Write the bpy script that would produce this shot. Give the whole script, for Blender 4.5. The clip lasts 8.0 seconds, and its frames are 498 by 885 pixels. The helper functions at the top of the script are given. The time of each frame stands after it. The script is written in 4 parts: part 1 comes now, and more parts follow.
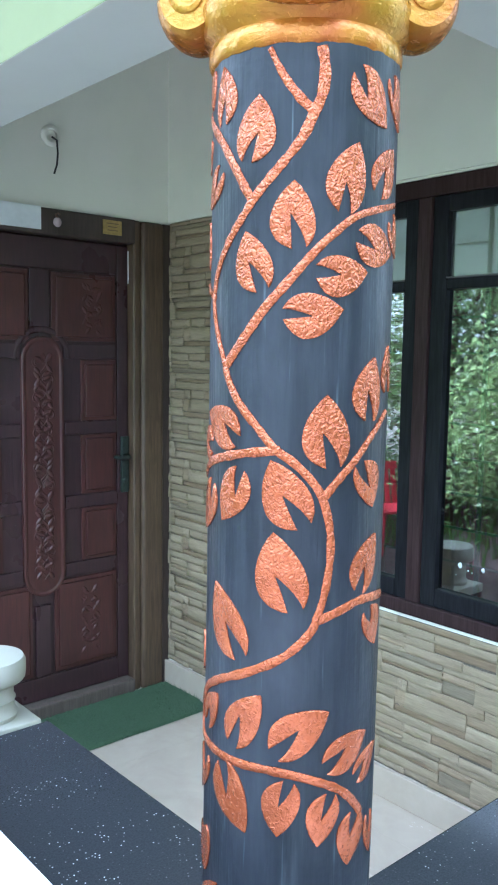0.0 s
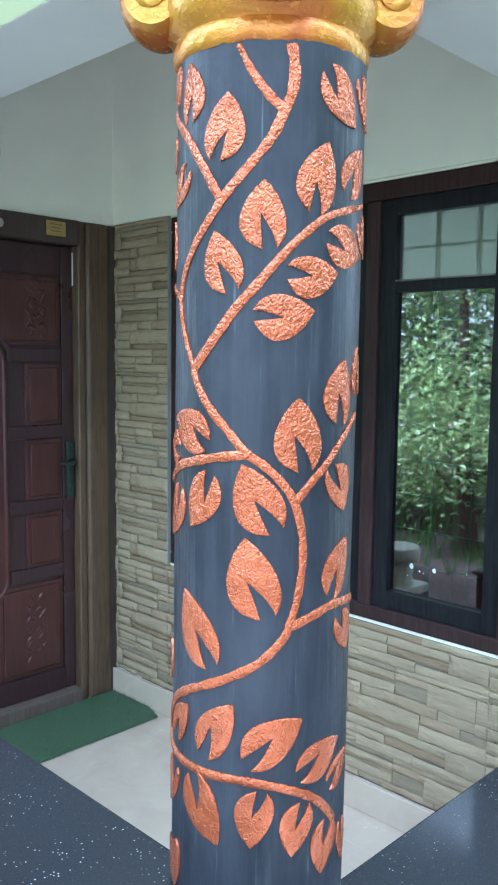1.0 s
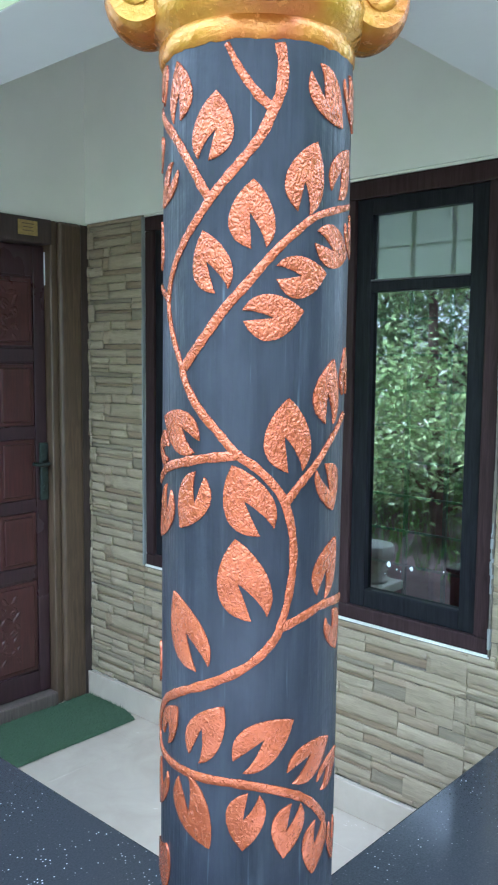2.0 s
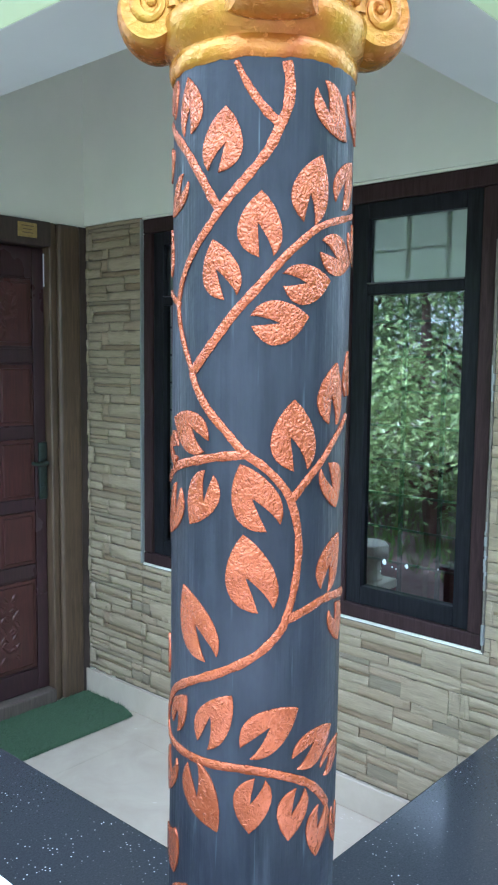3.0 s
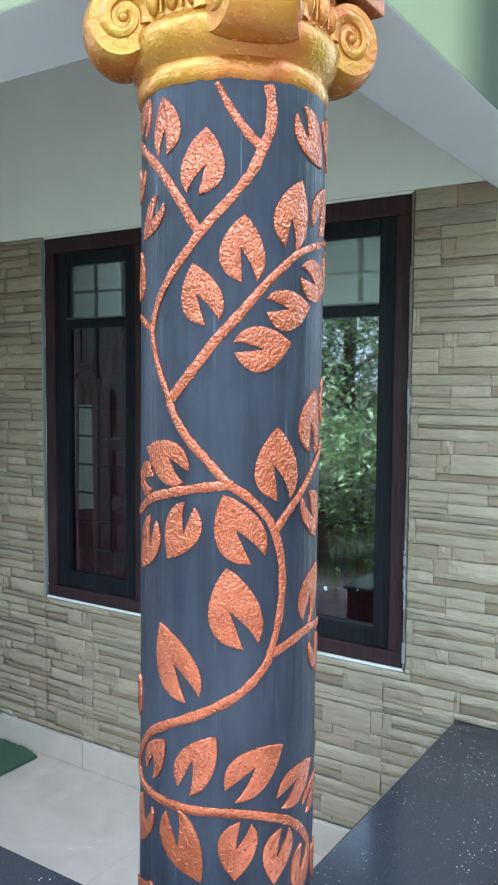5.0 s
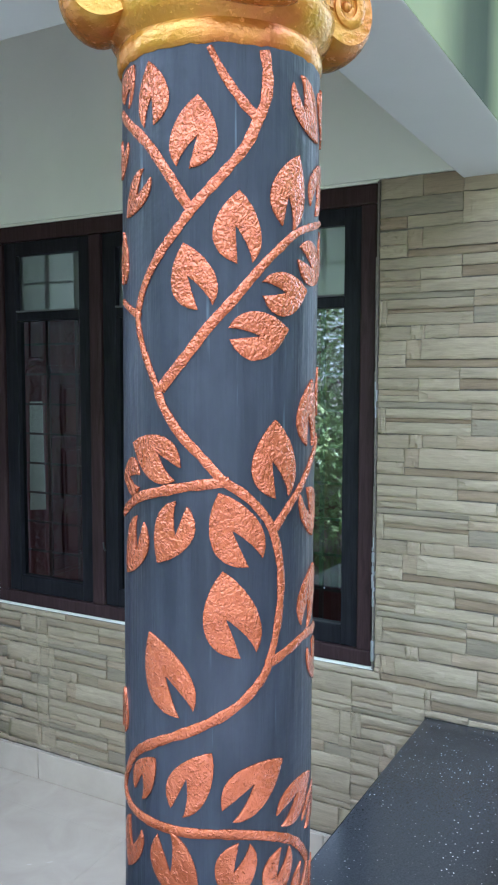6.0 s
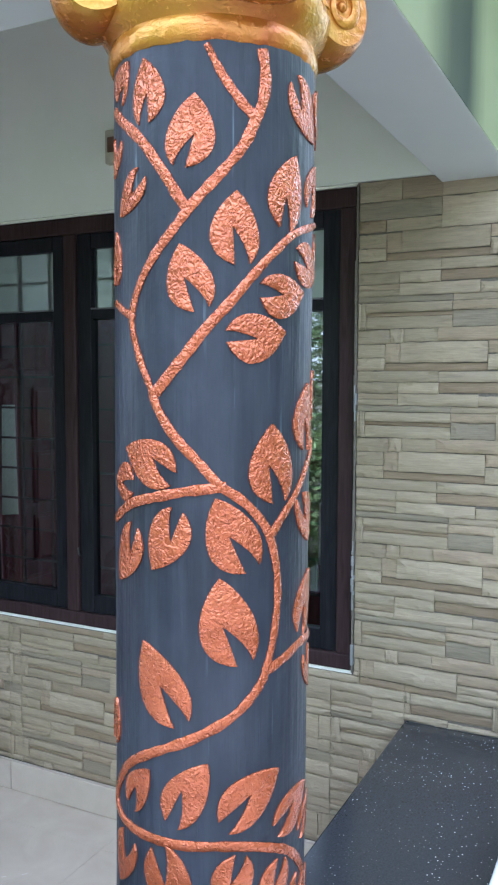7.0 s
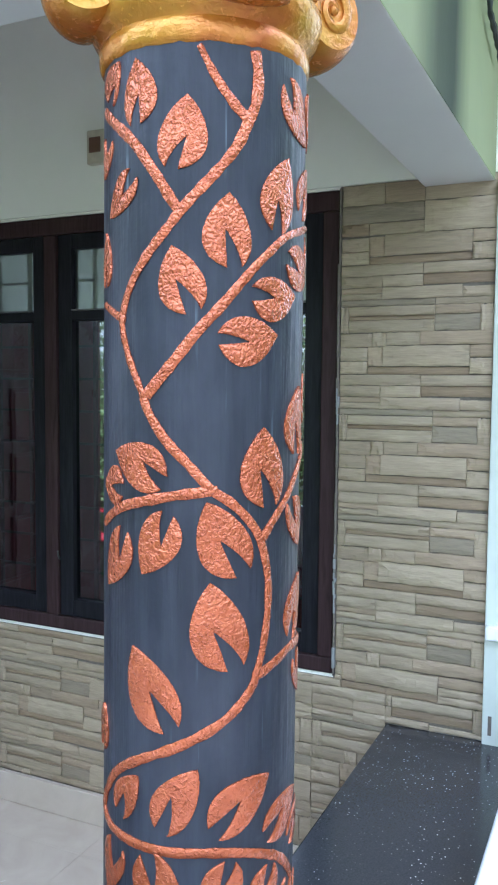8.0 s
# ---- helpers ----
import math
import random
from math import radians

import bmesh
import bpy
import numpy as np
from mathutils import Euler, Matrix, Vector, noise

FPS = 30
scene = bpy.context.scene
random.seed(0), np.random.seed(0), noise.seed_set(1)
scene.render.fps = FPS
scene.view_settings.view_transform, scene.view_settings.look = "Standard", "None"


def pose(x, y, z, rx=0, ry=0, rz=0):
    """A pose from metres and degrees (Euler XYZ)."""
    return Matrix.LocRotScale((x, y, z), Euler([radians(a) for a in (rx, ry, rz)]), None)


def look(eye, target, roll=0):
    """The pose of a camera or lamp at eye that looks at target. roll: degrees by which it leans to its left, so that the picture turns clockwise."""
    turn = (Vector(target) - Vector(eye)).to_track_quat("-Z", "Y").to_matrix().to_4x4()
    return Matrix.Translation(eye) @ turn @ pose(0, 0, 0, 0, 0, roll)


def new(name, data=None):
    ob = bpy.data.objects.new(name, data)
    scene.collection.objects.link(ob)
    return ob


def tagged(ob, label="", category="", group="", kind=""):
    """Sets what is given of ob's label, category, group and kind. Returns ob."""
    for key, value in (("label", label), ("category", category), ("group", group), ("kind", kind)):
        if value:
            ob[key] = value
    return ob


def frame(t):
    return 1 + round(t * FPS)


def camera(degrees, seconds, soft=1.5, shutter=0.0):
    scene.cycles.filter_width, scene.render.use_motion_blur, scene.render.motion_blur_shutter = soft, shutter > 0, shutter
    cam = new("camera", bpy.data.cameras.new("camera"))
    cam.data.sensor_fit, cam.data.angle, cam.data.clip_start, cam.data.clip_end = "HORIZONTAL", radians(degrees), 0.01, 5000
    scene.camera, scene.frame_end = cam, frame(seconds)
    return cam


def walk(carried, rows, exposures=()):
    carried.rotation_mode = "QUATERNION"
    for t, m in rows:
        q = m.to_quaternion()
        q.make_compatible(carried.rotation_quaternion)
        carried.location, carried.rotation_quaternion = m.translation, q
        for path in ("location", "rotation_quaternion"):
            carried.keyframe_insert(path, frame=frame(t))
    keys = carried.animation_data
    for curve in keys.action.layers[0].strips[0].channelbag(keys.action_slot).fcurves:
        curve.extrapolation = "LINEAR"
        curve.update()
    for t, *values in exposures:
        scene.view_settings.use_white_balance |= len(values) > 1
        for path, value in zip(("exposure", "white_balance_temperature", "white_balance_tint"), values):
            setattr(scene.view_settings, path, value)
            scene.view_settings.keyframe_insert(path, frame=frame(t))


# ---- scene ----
cam = camera(34.0, 8.0, soft=2.1)
PATH = [
    (0, (0.116, 0.193, 1.558), (1.427, 1.688, 1.342), 0.8),
    (0.5, (0.105, 0.209, 1.558), (1.476, 1.651, 1.354), 1.0),
    (1, (0.101, 0.236, 1.556), (1.521, 1.63, 1.35), 0.7),
    (1.5, (0.092, 0.259, 1.555), (1.549, 1.613, 1.348), 0.5),
    (3, (0.038, 0.242, 1.561), (1.522, 1.566, 1.355), 0.6),
    (3.5, (-0.019, 0.226, 1.558), (1.491, 1.52, 1.347), 0.7),
    (4, (-0.04, 0.229, 1.565), (1.515, 1.469, 1.353), 0.7),
    (4.5, (-0.037, 0.294, 1.57), (1.582, 1.455, 1.399), 0.6),
    (6, (0.006, 0.469, 1.557), (1.752, 1.431, 1.4), 0.1),
    (6.5, (0.004, 0.485, 1.558), (1.773, 1.405, 1.406), 0.1),
    (7, (0.004, 0.508, 1.557), (1.788, 1.399, 1.408), 0.2),
    (7.5, (0.001, 0.521, 1.556), (1.796, 1.39, 1.411), 0.3),
    (8, (0.001, 0.526, 1.558), (1.81, 1.365, 1.415), 0.5),
]
walk(cam, [(t, look(eye, target, roll)) for t, eye, target, roll in PATH],
     exposures=[(0.0, 3.14, 4600, 8), (4.5, 2.95, 4680, 10), (8.0, 2.72, 4800, 16)])

# ---- world, sun, exposure ----
world = bpy.data.worlds.new("overcast_sky")
scene.world = world
world.use_nodes = True
wn = world.node_tree
wn.nodes.clear()
sky = wn.nodes.new("ShaderNodeTexSky")
sky.sky_type = "NISHITA"
sky.sun_disc = False
sky.sun_elevation = radians(56)
sky.sun_rotation = radians(63)
sky.air_density, sky.dust_density, sky.ozone_density = 1.0, 4.0, 1.0
cloud = wn.nodes.new("ShaderNodeMixRGB")
cloud.inputs["Fac"].default_value = 0.75
cloud.inputs["Color2"].default_value = (8.4, 8.35, 8.15, 1)
wbg = wn.nodes.new("ShaderNodeBackground")
wbg.inputs["Strength"].default_value = 0.14
wout = wn.nodes.new("ShaderNodeOutputWorld")
wn.links.new(sky.outputs[0], cloud.inputs["Color1"])
wn.links.new(cloud.outputs[0], wbg.inputs["Color"])
wn.links.new(wbg.outputs[0], wout.inputs["Surface"])

sun = new("sun", bpy.data.lights.new("sun", "SUN"))
sun.data.energy, sun.data.angle, sun.data.color = 5.0, radians(12), (1.0, 0.96, 0.9)
sun.matrix_world = look((8.4, 4.3, 14), (0, 0, 0))

# ---- materials ----


def principled(name, colour, rough=0.5, metal=0.0, spec=0.5):
    m = bpy.data.materials.new(name)
    m.use_nodes = True
    b = m.node_tree.nodes["Principled BSDF"]
    b.inputs["Base Color"].default_value = (*colour, 1)
    b.inputs["Roughness"].default_value = rough
    b.inputs["Metallic"].default_value = metal
    b.inputs["Specular IOR Level"].default_value = spec
    return m, m.node_tree, b


def coords(nt, scale=(1, 1, 1), world_space=False):
    """Coordinates in metres: the object's own, or the place's."""
    mp = nt.nodes.new("ShaderNodeMapping")
    mp.inputs["Scale"].default_value = scale
    if world_space:
        nt.links.new(nt.nodes.new("ShaderNodeNewGeometry").outputs["Position"], mp.inputs["Vector"])
    else:
        nt.links.new(nt.nodes.new("ShaderNodeTexCoord").outputs["Object"], mp.inputs["Vector"])
    return mp.outputs[0]


def noise_tex(nt, vec, scale, detail=4, rough=0.55, distortion=0.0):
    n = nt.nodes.new("ShaderNodeTexNoise")
    n.inputs["Scale"].default_value = scale
    n.inputs["Detail"].default_value = detail
    n.inputs["Roughness"].default_value = rough
    n.inputs["Distortion"].default_value = distortion
    nt.links.new(vec, n.inputs["Vector"])
    return n.outputs["Fac"]


def ramp(nt, fac, stops):
    r = nt.nodes.new("ShaderNodeValToRGB")
    el = r.color_ramp.elements
    while len(el) < len(stops):
        el.new(0.5)
    for e, (p, c) in zip(el, stops):
        e.position, e.color = p, (*c, 1) if len(c) == 3 else c
    nt.links.new(fac, r.inputs["Fac"])
    return r.outputs["Color"]


def mix(nt, fac, a, b, how="MIX"):
    m = nt.nodes.new("ShaderNodeMixRGB")
    m.blend_type = how
    for v, k in ((fac, "Fac"), (a, "Color1"), (b, "Color2")):
        if isinstance(v, (int, float)):
            m.inputs[k].default_value = v
        elif isinstance(v, tuple):
            m.inputs[k].default_value = (*v, 1)
        else:
            nt.links.new(v, m.inputs[k])
    return m.outputs[0]


def bump(nt, b, height, strength=0.3, distance=0.002, under=None):
    n = nt.nodes.new("ShaderNodeBump")
    n.inputs["Strength"].default_value = strength
    n.inputs["Distance"].default_value = distance
    nt.links.new(height, n.inputs["Height"])
    if under is not None:
        nt.links.new(under, n.inputs["Normal"])
    nt.links.new(n.outputs[0], b.inputs["Normal"])
    return n.outputs[0]


def grey(v):
    return (v, v, v)


def painted(name, colour, vary=0.06, rough=0.6, grain=60.0, relief=0.25, dirt=(0.45, 0.42, 0.36), stain=0.12):
    """Brushed wall paint: faint roller grain, soft large blotches and a little dirt."""
    m, nt, b = principled(name, colour, rough)
    v = coords(nt, world_space=True)
    big = noise_tex(nt, v, 1.7, 5)
    fine = noise_tex(nt, v, grain, 3)
    lo, hi = tuple(c * (1 - vary) for c in colour), tuple(min(1, c * (1 + vary)) for c in colour)
    c = ramp(nt, big, [(0.3, lo), (0.7, hi)])
    spots = ramp(nt, noise_tex(nt, v, 9.0, 6, 0.7), [(0.62, grey(0)), (0.85, grey(stain))])
    nt.links.new(mix(nt, spots, c, dirt), b.inputs["Base Color"])
    bump(nt, b, fine, relief, 0.0015)
    return m


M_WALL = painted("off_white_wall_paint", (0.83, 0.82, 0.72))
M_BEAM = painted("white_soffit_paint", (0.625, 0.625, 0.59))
M_GREEN = painted("pale_green_fascia_paint", (0.265, 0.28, 0.155), 0.08, 0.9, stain=0.5, dirt=(0.2, 0.24, 0.2))


def dark_streak(m):
    """A soft-edged dark streak on the fascia, set along x, its edges wobbling."""
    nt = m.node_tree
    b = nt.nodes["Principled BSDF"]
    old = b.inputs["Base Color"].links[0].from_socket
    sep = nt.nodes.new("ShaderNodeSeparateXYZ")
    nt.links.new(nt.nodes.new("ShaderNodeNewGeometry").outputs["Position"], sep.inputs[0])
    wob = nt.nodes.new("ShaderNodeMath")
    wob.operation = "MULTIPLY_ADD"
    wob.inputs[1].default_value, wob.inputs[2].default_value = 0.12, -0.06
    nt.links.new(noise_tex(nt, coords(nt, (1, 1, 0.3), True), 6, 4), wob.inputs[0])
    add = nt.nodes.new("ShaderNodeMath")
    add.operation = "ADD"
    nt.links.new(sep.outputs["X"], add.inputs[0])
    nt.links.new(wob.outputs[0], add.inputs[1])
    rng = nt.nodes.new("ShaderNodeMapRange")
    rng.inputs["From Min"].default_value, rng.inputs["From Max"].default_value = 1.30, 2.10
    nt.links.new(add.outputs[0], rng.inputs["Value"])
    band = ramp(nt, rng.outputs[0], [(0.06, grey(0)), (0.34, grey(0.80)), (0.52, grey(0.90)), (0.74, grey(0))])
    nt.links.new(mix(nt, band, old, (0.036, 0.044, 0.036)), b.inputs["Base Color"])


dark_streak(M_GREEN)
M_GREEN.node_tree.nodes["Principled BSDF"].inputs["Specular IOR Level"].default_value = 0.15
M_PILLAR = painted("pale_pillar_paint", (0.61, 0.65, 0.565), 0.05)
M_WHITE = painted("white_gloss_paint", (0.82, 0.83, 0.84), 0.03, 0.4, 30)
M_CREAM = painted("old_white_limewash", (0.50, 0.475, 0.385), 0.06, 0.6, 40)
M_ROOM = painted("room_wall_paint", (0.52, 0.58, 0.50), 0.05)
M_PUTTY = painted("white_putty", (0.105, 0.10, 0.095), 0.3, 0.8, 150, 0.6)

M_FILLER = painted("pale_filler", (0.24, 0.24, 0.23), 0.3, 0.8, 150, 0.6)


def shaft_paint():
    m, nt, b = principled("slate_blue_enamel", (0.025, 0.035, 0.052), 0.36, 0.0, 0.22)
    v = coords(nt, (1, 1, 0.05))
    streak = noise_tex(nt, v, 60, 6, 0.62)
    patch = noise_tex(nt, coords(nt, (1, 1, 0.45)), 7, 5, 0.6)
    c = ramp(nt, patch, [(0.3, (0.0140, 0.015, 0.0195)), (0.5, (0.0235, 0.025, 0.033)), (0.7, (0.041, 0.043, 0.054))])
    pale = ramp(nt, streak, [(0.46, grey(0)), (0.76, grey(0.34))])
    c = mix(nt, pale, c, (0.052, 0.059, 0.068))
    drip = ramp(nt, noise_tex(nt, coords(nt, (1, 1, 0.035)), 120, 3), [(0.66, grey(0)), (0.78, grey(0.4))])
    low = ramp(nt, noise_tex(nt, coords(nt), 6, 3), [(0.47, grey(0)), (0.6, grey(1))])
    c = mix(nt, mix(nt, 1.0, drip, low, "MULTIPLY"), c, (0.20, 0.25, 0.28))
    # chalky, thinly painted patches towards the foot
    sep = nt.nodes.new("ShaderNodeSeparateXYZ")
    nt.links.new(coords(nt), sep.inputs[0])
    foot = nt.nodes.new("ShaderNodeMapRange")
    for k, x in (("From Min", 0.08), ("From Max", 0.36), ("To Min", 0.20), ("To Max", -0.34)):
        foot.inputs[k].default_value = x
    nt.links.new(sep.outputs["Z"], foot.inputs["Value"])
    lift = nt.nodes.new("ShaderNodeMath")
    lift.operation = "ADD"
    nt.links.new(foot.outputs[0], lift.inputs[0])
    nt.links.new(noise_tex(nt, coords(nt, (1, 1, 0.16)), 17, 4, 0.55, 0.3), lift.inputs[1])
    c = mix(nt, ramp(nt, lift.outputs[0], [(0.42, grey(0)), (0.70, grey(0.6)), (0.9, grey(0.8))]), c, (0.105, 0.113, 0.128))
    nt.links.new(c, b.inputs["Base Color"])
    nt.links.new(ramp(nt, streak, [(0.3, grey(0.27)), (0.7, grey(0.5))]), b.inputs["Roughness"])
    n1 = bump(nt, b, noise_tex(nt, coords(nt, (1, 1, 0.06)), 95, 5), 0.6, 0.003)
    bump(nt, b, noise_tex(nt, coords(nt), 24, 3), 0.3, 0.007, n1)
    return m


def copper_paint():
    m, nt, b = principled("crinkled_copper_paint", (0.6, 0.22, 0.11), 0.3, 0.55)
    v = coords(nt)
    crumple = nt.nodes.new("ShaderNodeTexVoronoi")
    crumple.inputs["Scale"].default_value = 210
    crumple.feature = "SMOOTH_F1"
    crumple.inputs["Smoothness"].default_value = 0.6
    warp = nt.nodes.new("ShaderNodeTexNoise")
    warp.inputs["Scale"].default_value = 70
    nt.links.new(v, warp.inputs["Vector"])
    nt.links.new(mix(nt, 0.02, v, warp.outputs["Color"], "ADD"), crumple.inputs["Vector"])
    grain = noise_tex(nt, v, 210, 5, 0.65, 0.8)
    c = ramp(nt, noise_tex(nt, v, 26, 4), [(0.3, (0.34, 0.084, 0.027)), (0.5, (0.41, 0.105, 0.037)), (0.72, (0.49, 0.138, 0.054))])
    nt.links.new(c, b.inputs["Base Color"])
    nt.links.new(ramp(nt, grain, [(0.3, grey(0.10)), (0.7, grey(0.24))]), b.inputs["Roughness"])
    # the paste is crinkled high up and nearly smooth low down
    sep = nt.nodes.new("ShaderNodeSeparateXYZ")
    nt.links.new(v, sep.inputs[0])
    thick = nt.nodes.new("ShaderNodeMapRange")
    for k, x in (("From Min", 0.35), ("From Max", 0.95), ("To Min", 0.22), ("To Max", 1.0)):
        thick.inputs[k].default_value = x
    nt.links.new(sep.outputs["Z"], thick.inputs["Value"])
    n1 = bump(nt, b, mix(nt, 1.0, crumple.outputs["Distance"], thick.outputs[0], "MULTIPLY"), 0.75, 0.003)
    speck = ramp(nt, noise_tex(nt, v, 165, 3, 0.55, 0.6), [(0.56, grey(0)), (0.68, grey(1))])
    n2 = bump(nt, b, grain, 0.15, 0.002, bump(nt, b, speck, 0.6, 0.0018, n1))
    b.inputs["Coat Weight"].default_value, b.inputs["Coat Roughness"].default_value = 0.22, 0.06
    nt.links.new(b.inputs["Normal"].links[0].from_socket, b.inputs["Coat Normal"])
    return m


def gold_paint(name, tint):
    m, nt, b = principled(name, (0.6, 0.3, 0.06), 0.34, 0.4)
    v = coords(nt)
    blotch = noise_tex(nt, v, 9, 4, 0.6)
    c = ramp(nt, blotch, [(0.3, (0.42, 0.128, 0.022)), (0.43, (0.46, 0.18, 0.020)), (0.58, (0.46, 0.235, 0.018)), (0.76, (0.37, 0.245, 0.016))])
    c = mix(nt, 1.0, c, tint, "MULTIPLY")
    nt.links.new(c, b.inputs["Base Color"])
    lumps = noise_tex(nt, v, 85, 4, 0.6)
    nt.links.new(ramp(nt, lumps, [(0.3, grey(0.14)), (0.7, grey(0.3))]), b.inputs["Roughness"])
    n1 = bump(nt, b, lumps, 0.45, 0.004)
    n1 = bump(nt, b, ramp(nt, noise_tex(nt, coords(nt, (1, 1, 3.5)), 38, 4, 0.6, 1.2), [(0.52, grey(0)), (0.70, grey(1))]), 0.22, 0.004, n1)
    bump(nt, b, noise_tex(nt, v, 26, 3), 0.3, 0.008, n1)
    return m


def granite():
    m, nt, b = principled("polished_black_granite", (0.012, 0.014, 0.019), 0.13)
    v = coords(nt, world_space=True)
    fine = noise_tex(nt, v, 240, 5, 0.7)
    c = ramp(nt, fine, [(0.35, (0.030, 0.031, 0.034)), (0.7, (0.048, 0.050, 0.053))])
    fl = nt.nodes.new("ShaderNodeTexVoronoi")
    fl.inputs["Scale"].default_value = 120
    nt.links.new(v, fl.inputs["Vector"])
    core = ramp(nt, fl.outputs["Distance"], [(0.09, grey(1)), (0.23, grey(0))])
    pick = ramp(nt, fl.outputs["Color"], [(0.58, grey(0)), (0.72, grey(1))])
    area = ramp(nt, noise_tex(nt, v, 6, 3), [(0.44, grey(0.05)), (0.60, grey(1))])
    flake = mix(nt, 1.0, mix(nt, 1.0, core, pick, "MULTIPLY"), area, "MULTIPLY")
    nt.links.new(mix(nt, flake, c, (0.85, 0.87, 0.88)), b.inputs["Base Color"])
    haze = noise_tex(nt, coords(nt, (1, 1, 1), True), 3.5, 5)
    nt.links.new(ramp(nt, haze, [(0.3, grey(0.09)), (0.7, grey(0.22))]), b.inputs["Roughness"])
    return m


def stone_face(name, tint):
    """Cleft sandstone; tint shifts the colour of one kind of stone."""
    m, nt, b = principled(name, (0.4, 0.36, 0.3), 0.62)
    v = coords(nt, (1, 0.30, 2.2), True)
    rnd = nt.nodes.new("ShaderNodeObjectInfo").outputs["Random"]
    isl = nt.nodes.new("ShaderNodeNewGeometry").outputs["Random Per Island"]
    add = nt.nodes.new("ShaderNodeMath")
    add.operation = "ADD"
    nt.links.new(rnd, add.inputs[0])
    nt.links.new(isl, add.inputs[1])
    fr = nt.nodes.new("ShaderNodeMath")
    fr.operation = "FRACT"
    nt.links.new(add.outputs[0], fr.inputs[0])
    shades = ((0.0, (0.30, 0.25, 0.165)), (0.3, (0.375, 0.315, 0.215)), (0.6, (0.35, 0.295, 0.20)), (1.0, (0.40, 0.34, 0.235)))
    base = ramp(nt, fr.outputs[0], [(p, tuple(x * k for x, k in zip(c, tint))) for p, c in shades])
    bed = noise_tex(nt, v, 34, 7, 0.66, 0.6)
    fine = noise_tex(nt, coords(nt, (1, 0.15, 3.0), True), 120, 5, 0.6)
    c = mix(nt, 0.65, base, ramp(nt, bed, [(0.25, grey(0.32)), (0.5, grey(0.52)), (0.75, grey(0.66))]), "OVERLAY")
    c = mix(nt, 0.35, c, ramp(nt, fine, [(0.3, grey(0.3)), (0.7, grey(0.66))]), "OVERLAY")
    warm = ramp(nt, noise_tex(nt, v, 7, 4), [(0.5, grey(0)), (0.75, grey(0.4))])
    c = mix(nt, warm, c, tuple(x * k for x, k in zip((0.31, 0.24, 0.165), tint)))
    nt.links.new(c, b.inputs["Base Color"])
    n1 = bump(nt, b, bed, 0.5, 0.006)
    bump(nt, b, fine, 0.25, 0.003, n1)
    return m


def wood(name, dark, light, rough, along=(9, 9, 0.7), relief=0.3):
    m, nt, b = principled(name, light, rough)
    v = coords(nt, along, True)
    g = noise_tex(nt, v, 9, 6, 0.65, 0.8)
    p = noise_tex(nt, coords(nt, (1, 1, 1), True), 3.5, 4)
    c = ramp(nt, g, [(0.3, dark), (0.7, light)])
    c = mix(nt, ramp(nt, p, [(0.35, grey(0)), (0.75, grey(0.45))]), c, tuple(x * 0.55 for x in dark))
    nt.links.new(c, b.inputs["Base Color"])
    nt.links.new(ramp(nt, p, [(0.3, grey(rough * 0.8)), (0.7, grey(min(1, rough * 1.25)))]), b.inputs["Roughness"])
    bump(nt, b, g, relief, 0.002)
    return m


def floor_tile():
    m, nt, b = principled("cream_vitrified_tile", (0.60, 0.565, 0.51), 0.16)
    v = coords(nt, world_space=True)
    cl = noise_tex(nt, v, 6, 6, 0.6, 0.8)
    c = ramp(nt, cl, [(0.3, (0.455, 0.38, 0.29)), (0.7, (0.52, 0.445, 0.345))])
    dust = ramp(nt, noise_tex(nt, v, 23, 5, 0.7), [(0.55, grey(0)), (0.8, grey(0.2))])
    nt.links.new(mix(nt, dust, c, (0.43, 0.40, 0.35)), b.inputs["Base Color"])
    nt.links.new(ramp(nt, cl, [(0.3, grey(0.14)), (0.7, grey(0.28))]), b.inputs["Roughness"])
    return m


def glass_pane(name, rough):
    m = bpy.data.materials.new(name)
    m.use_nodes = True
    nt = m.node_tree
    nt.nodes.clear()
    out = nt.nodes.new("ShaderNodeOutputMaterial")
    tr = nt.nodes.new("ShaderNodeBsdfTransparent")
    tr.inputs["Color"].default_value = (0.50, 0.53, 0.53, 1)
    gl = nt.nodes.new("ShaderNodeBsdfGlossy")
    gl.inputs["Roughness"].default_value = rough
    gl.inputs["Color"].default_value = (0.95, 0.97, 0.96, 1)
    fr = nt.nodes.new("ShaderNodeFresnel")
    fr.inputs["IOR"].default_value = 2.7
    mx = nt.nodes.new("ShaderNodeMixShader")
    nt.links.new(fr.outputs[0], mx.inputs[0])
    nt.links.new(tr.outputs[0], mx.inputs[1])
    nt.links.new(gl.outputs[0], mx.inputs[2])
    nt.links.new(mx.outputs[0], out.inputs["Surface"])
    return m


def clear_face():
    m = bpy.data.materials.new("clear_glass_body")
    m.use_nodes = True
    nt = m.node_tree
    nt.nodes.clear()
    tr = nt.nodes.new("ShaderNodeBsdfTransparent")
    nt.links.new(tr.outputs[0], nt.nodes.new("ShaderNodeOutputMaterial").inputs["Surface"])
    return m


def simple(name, colour, rough=0.5, metal=0.0, scale=40.0, vary=0.2, relief=0.2, depth=0.002):
    m, nt, b = principled(name, colour, rough, metal)
    v = coords(nt, world_space=True)
    f = noise_tex(nt, v, scale, 5, 0.6)
    nt.links.new(ramp(nt, f, [(0.3, tuple(c * (1 - vary) for c in colour)), (0.7, tuple(min(1, c * (1 + vary)) for c in colour))]), b.inputs["Base Color"])
    bump(nt, b, f, relief, depth)
    return m


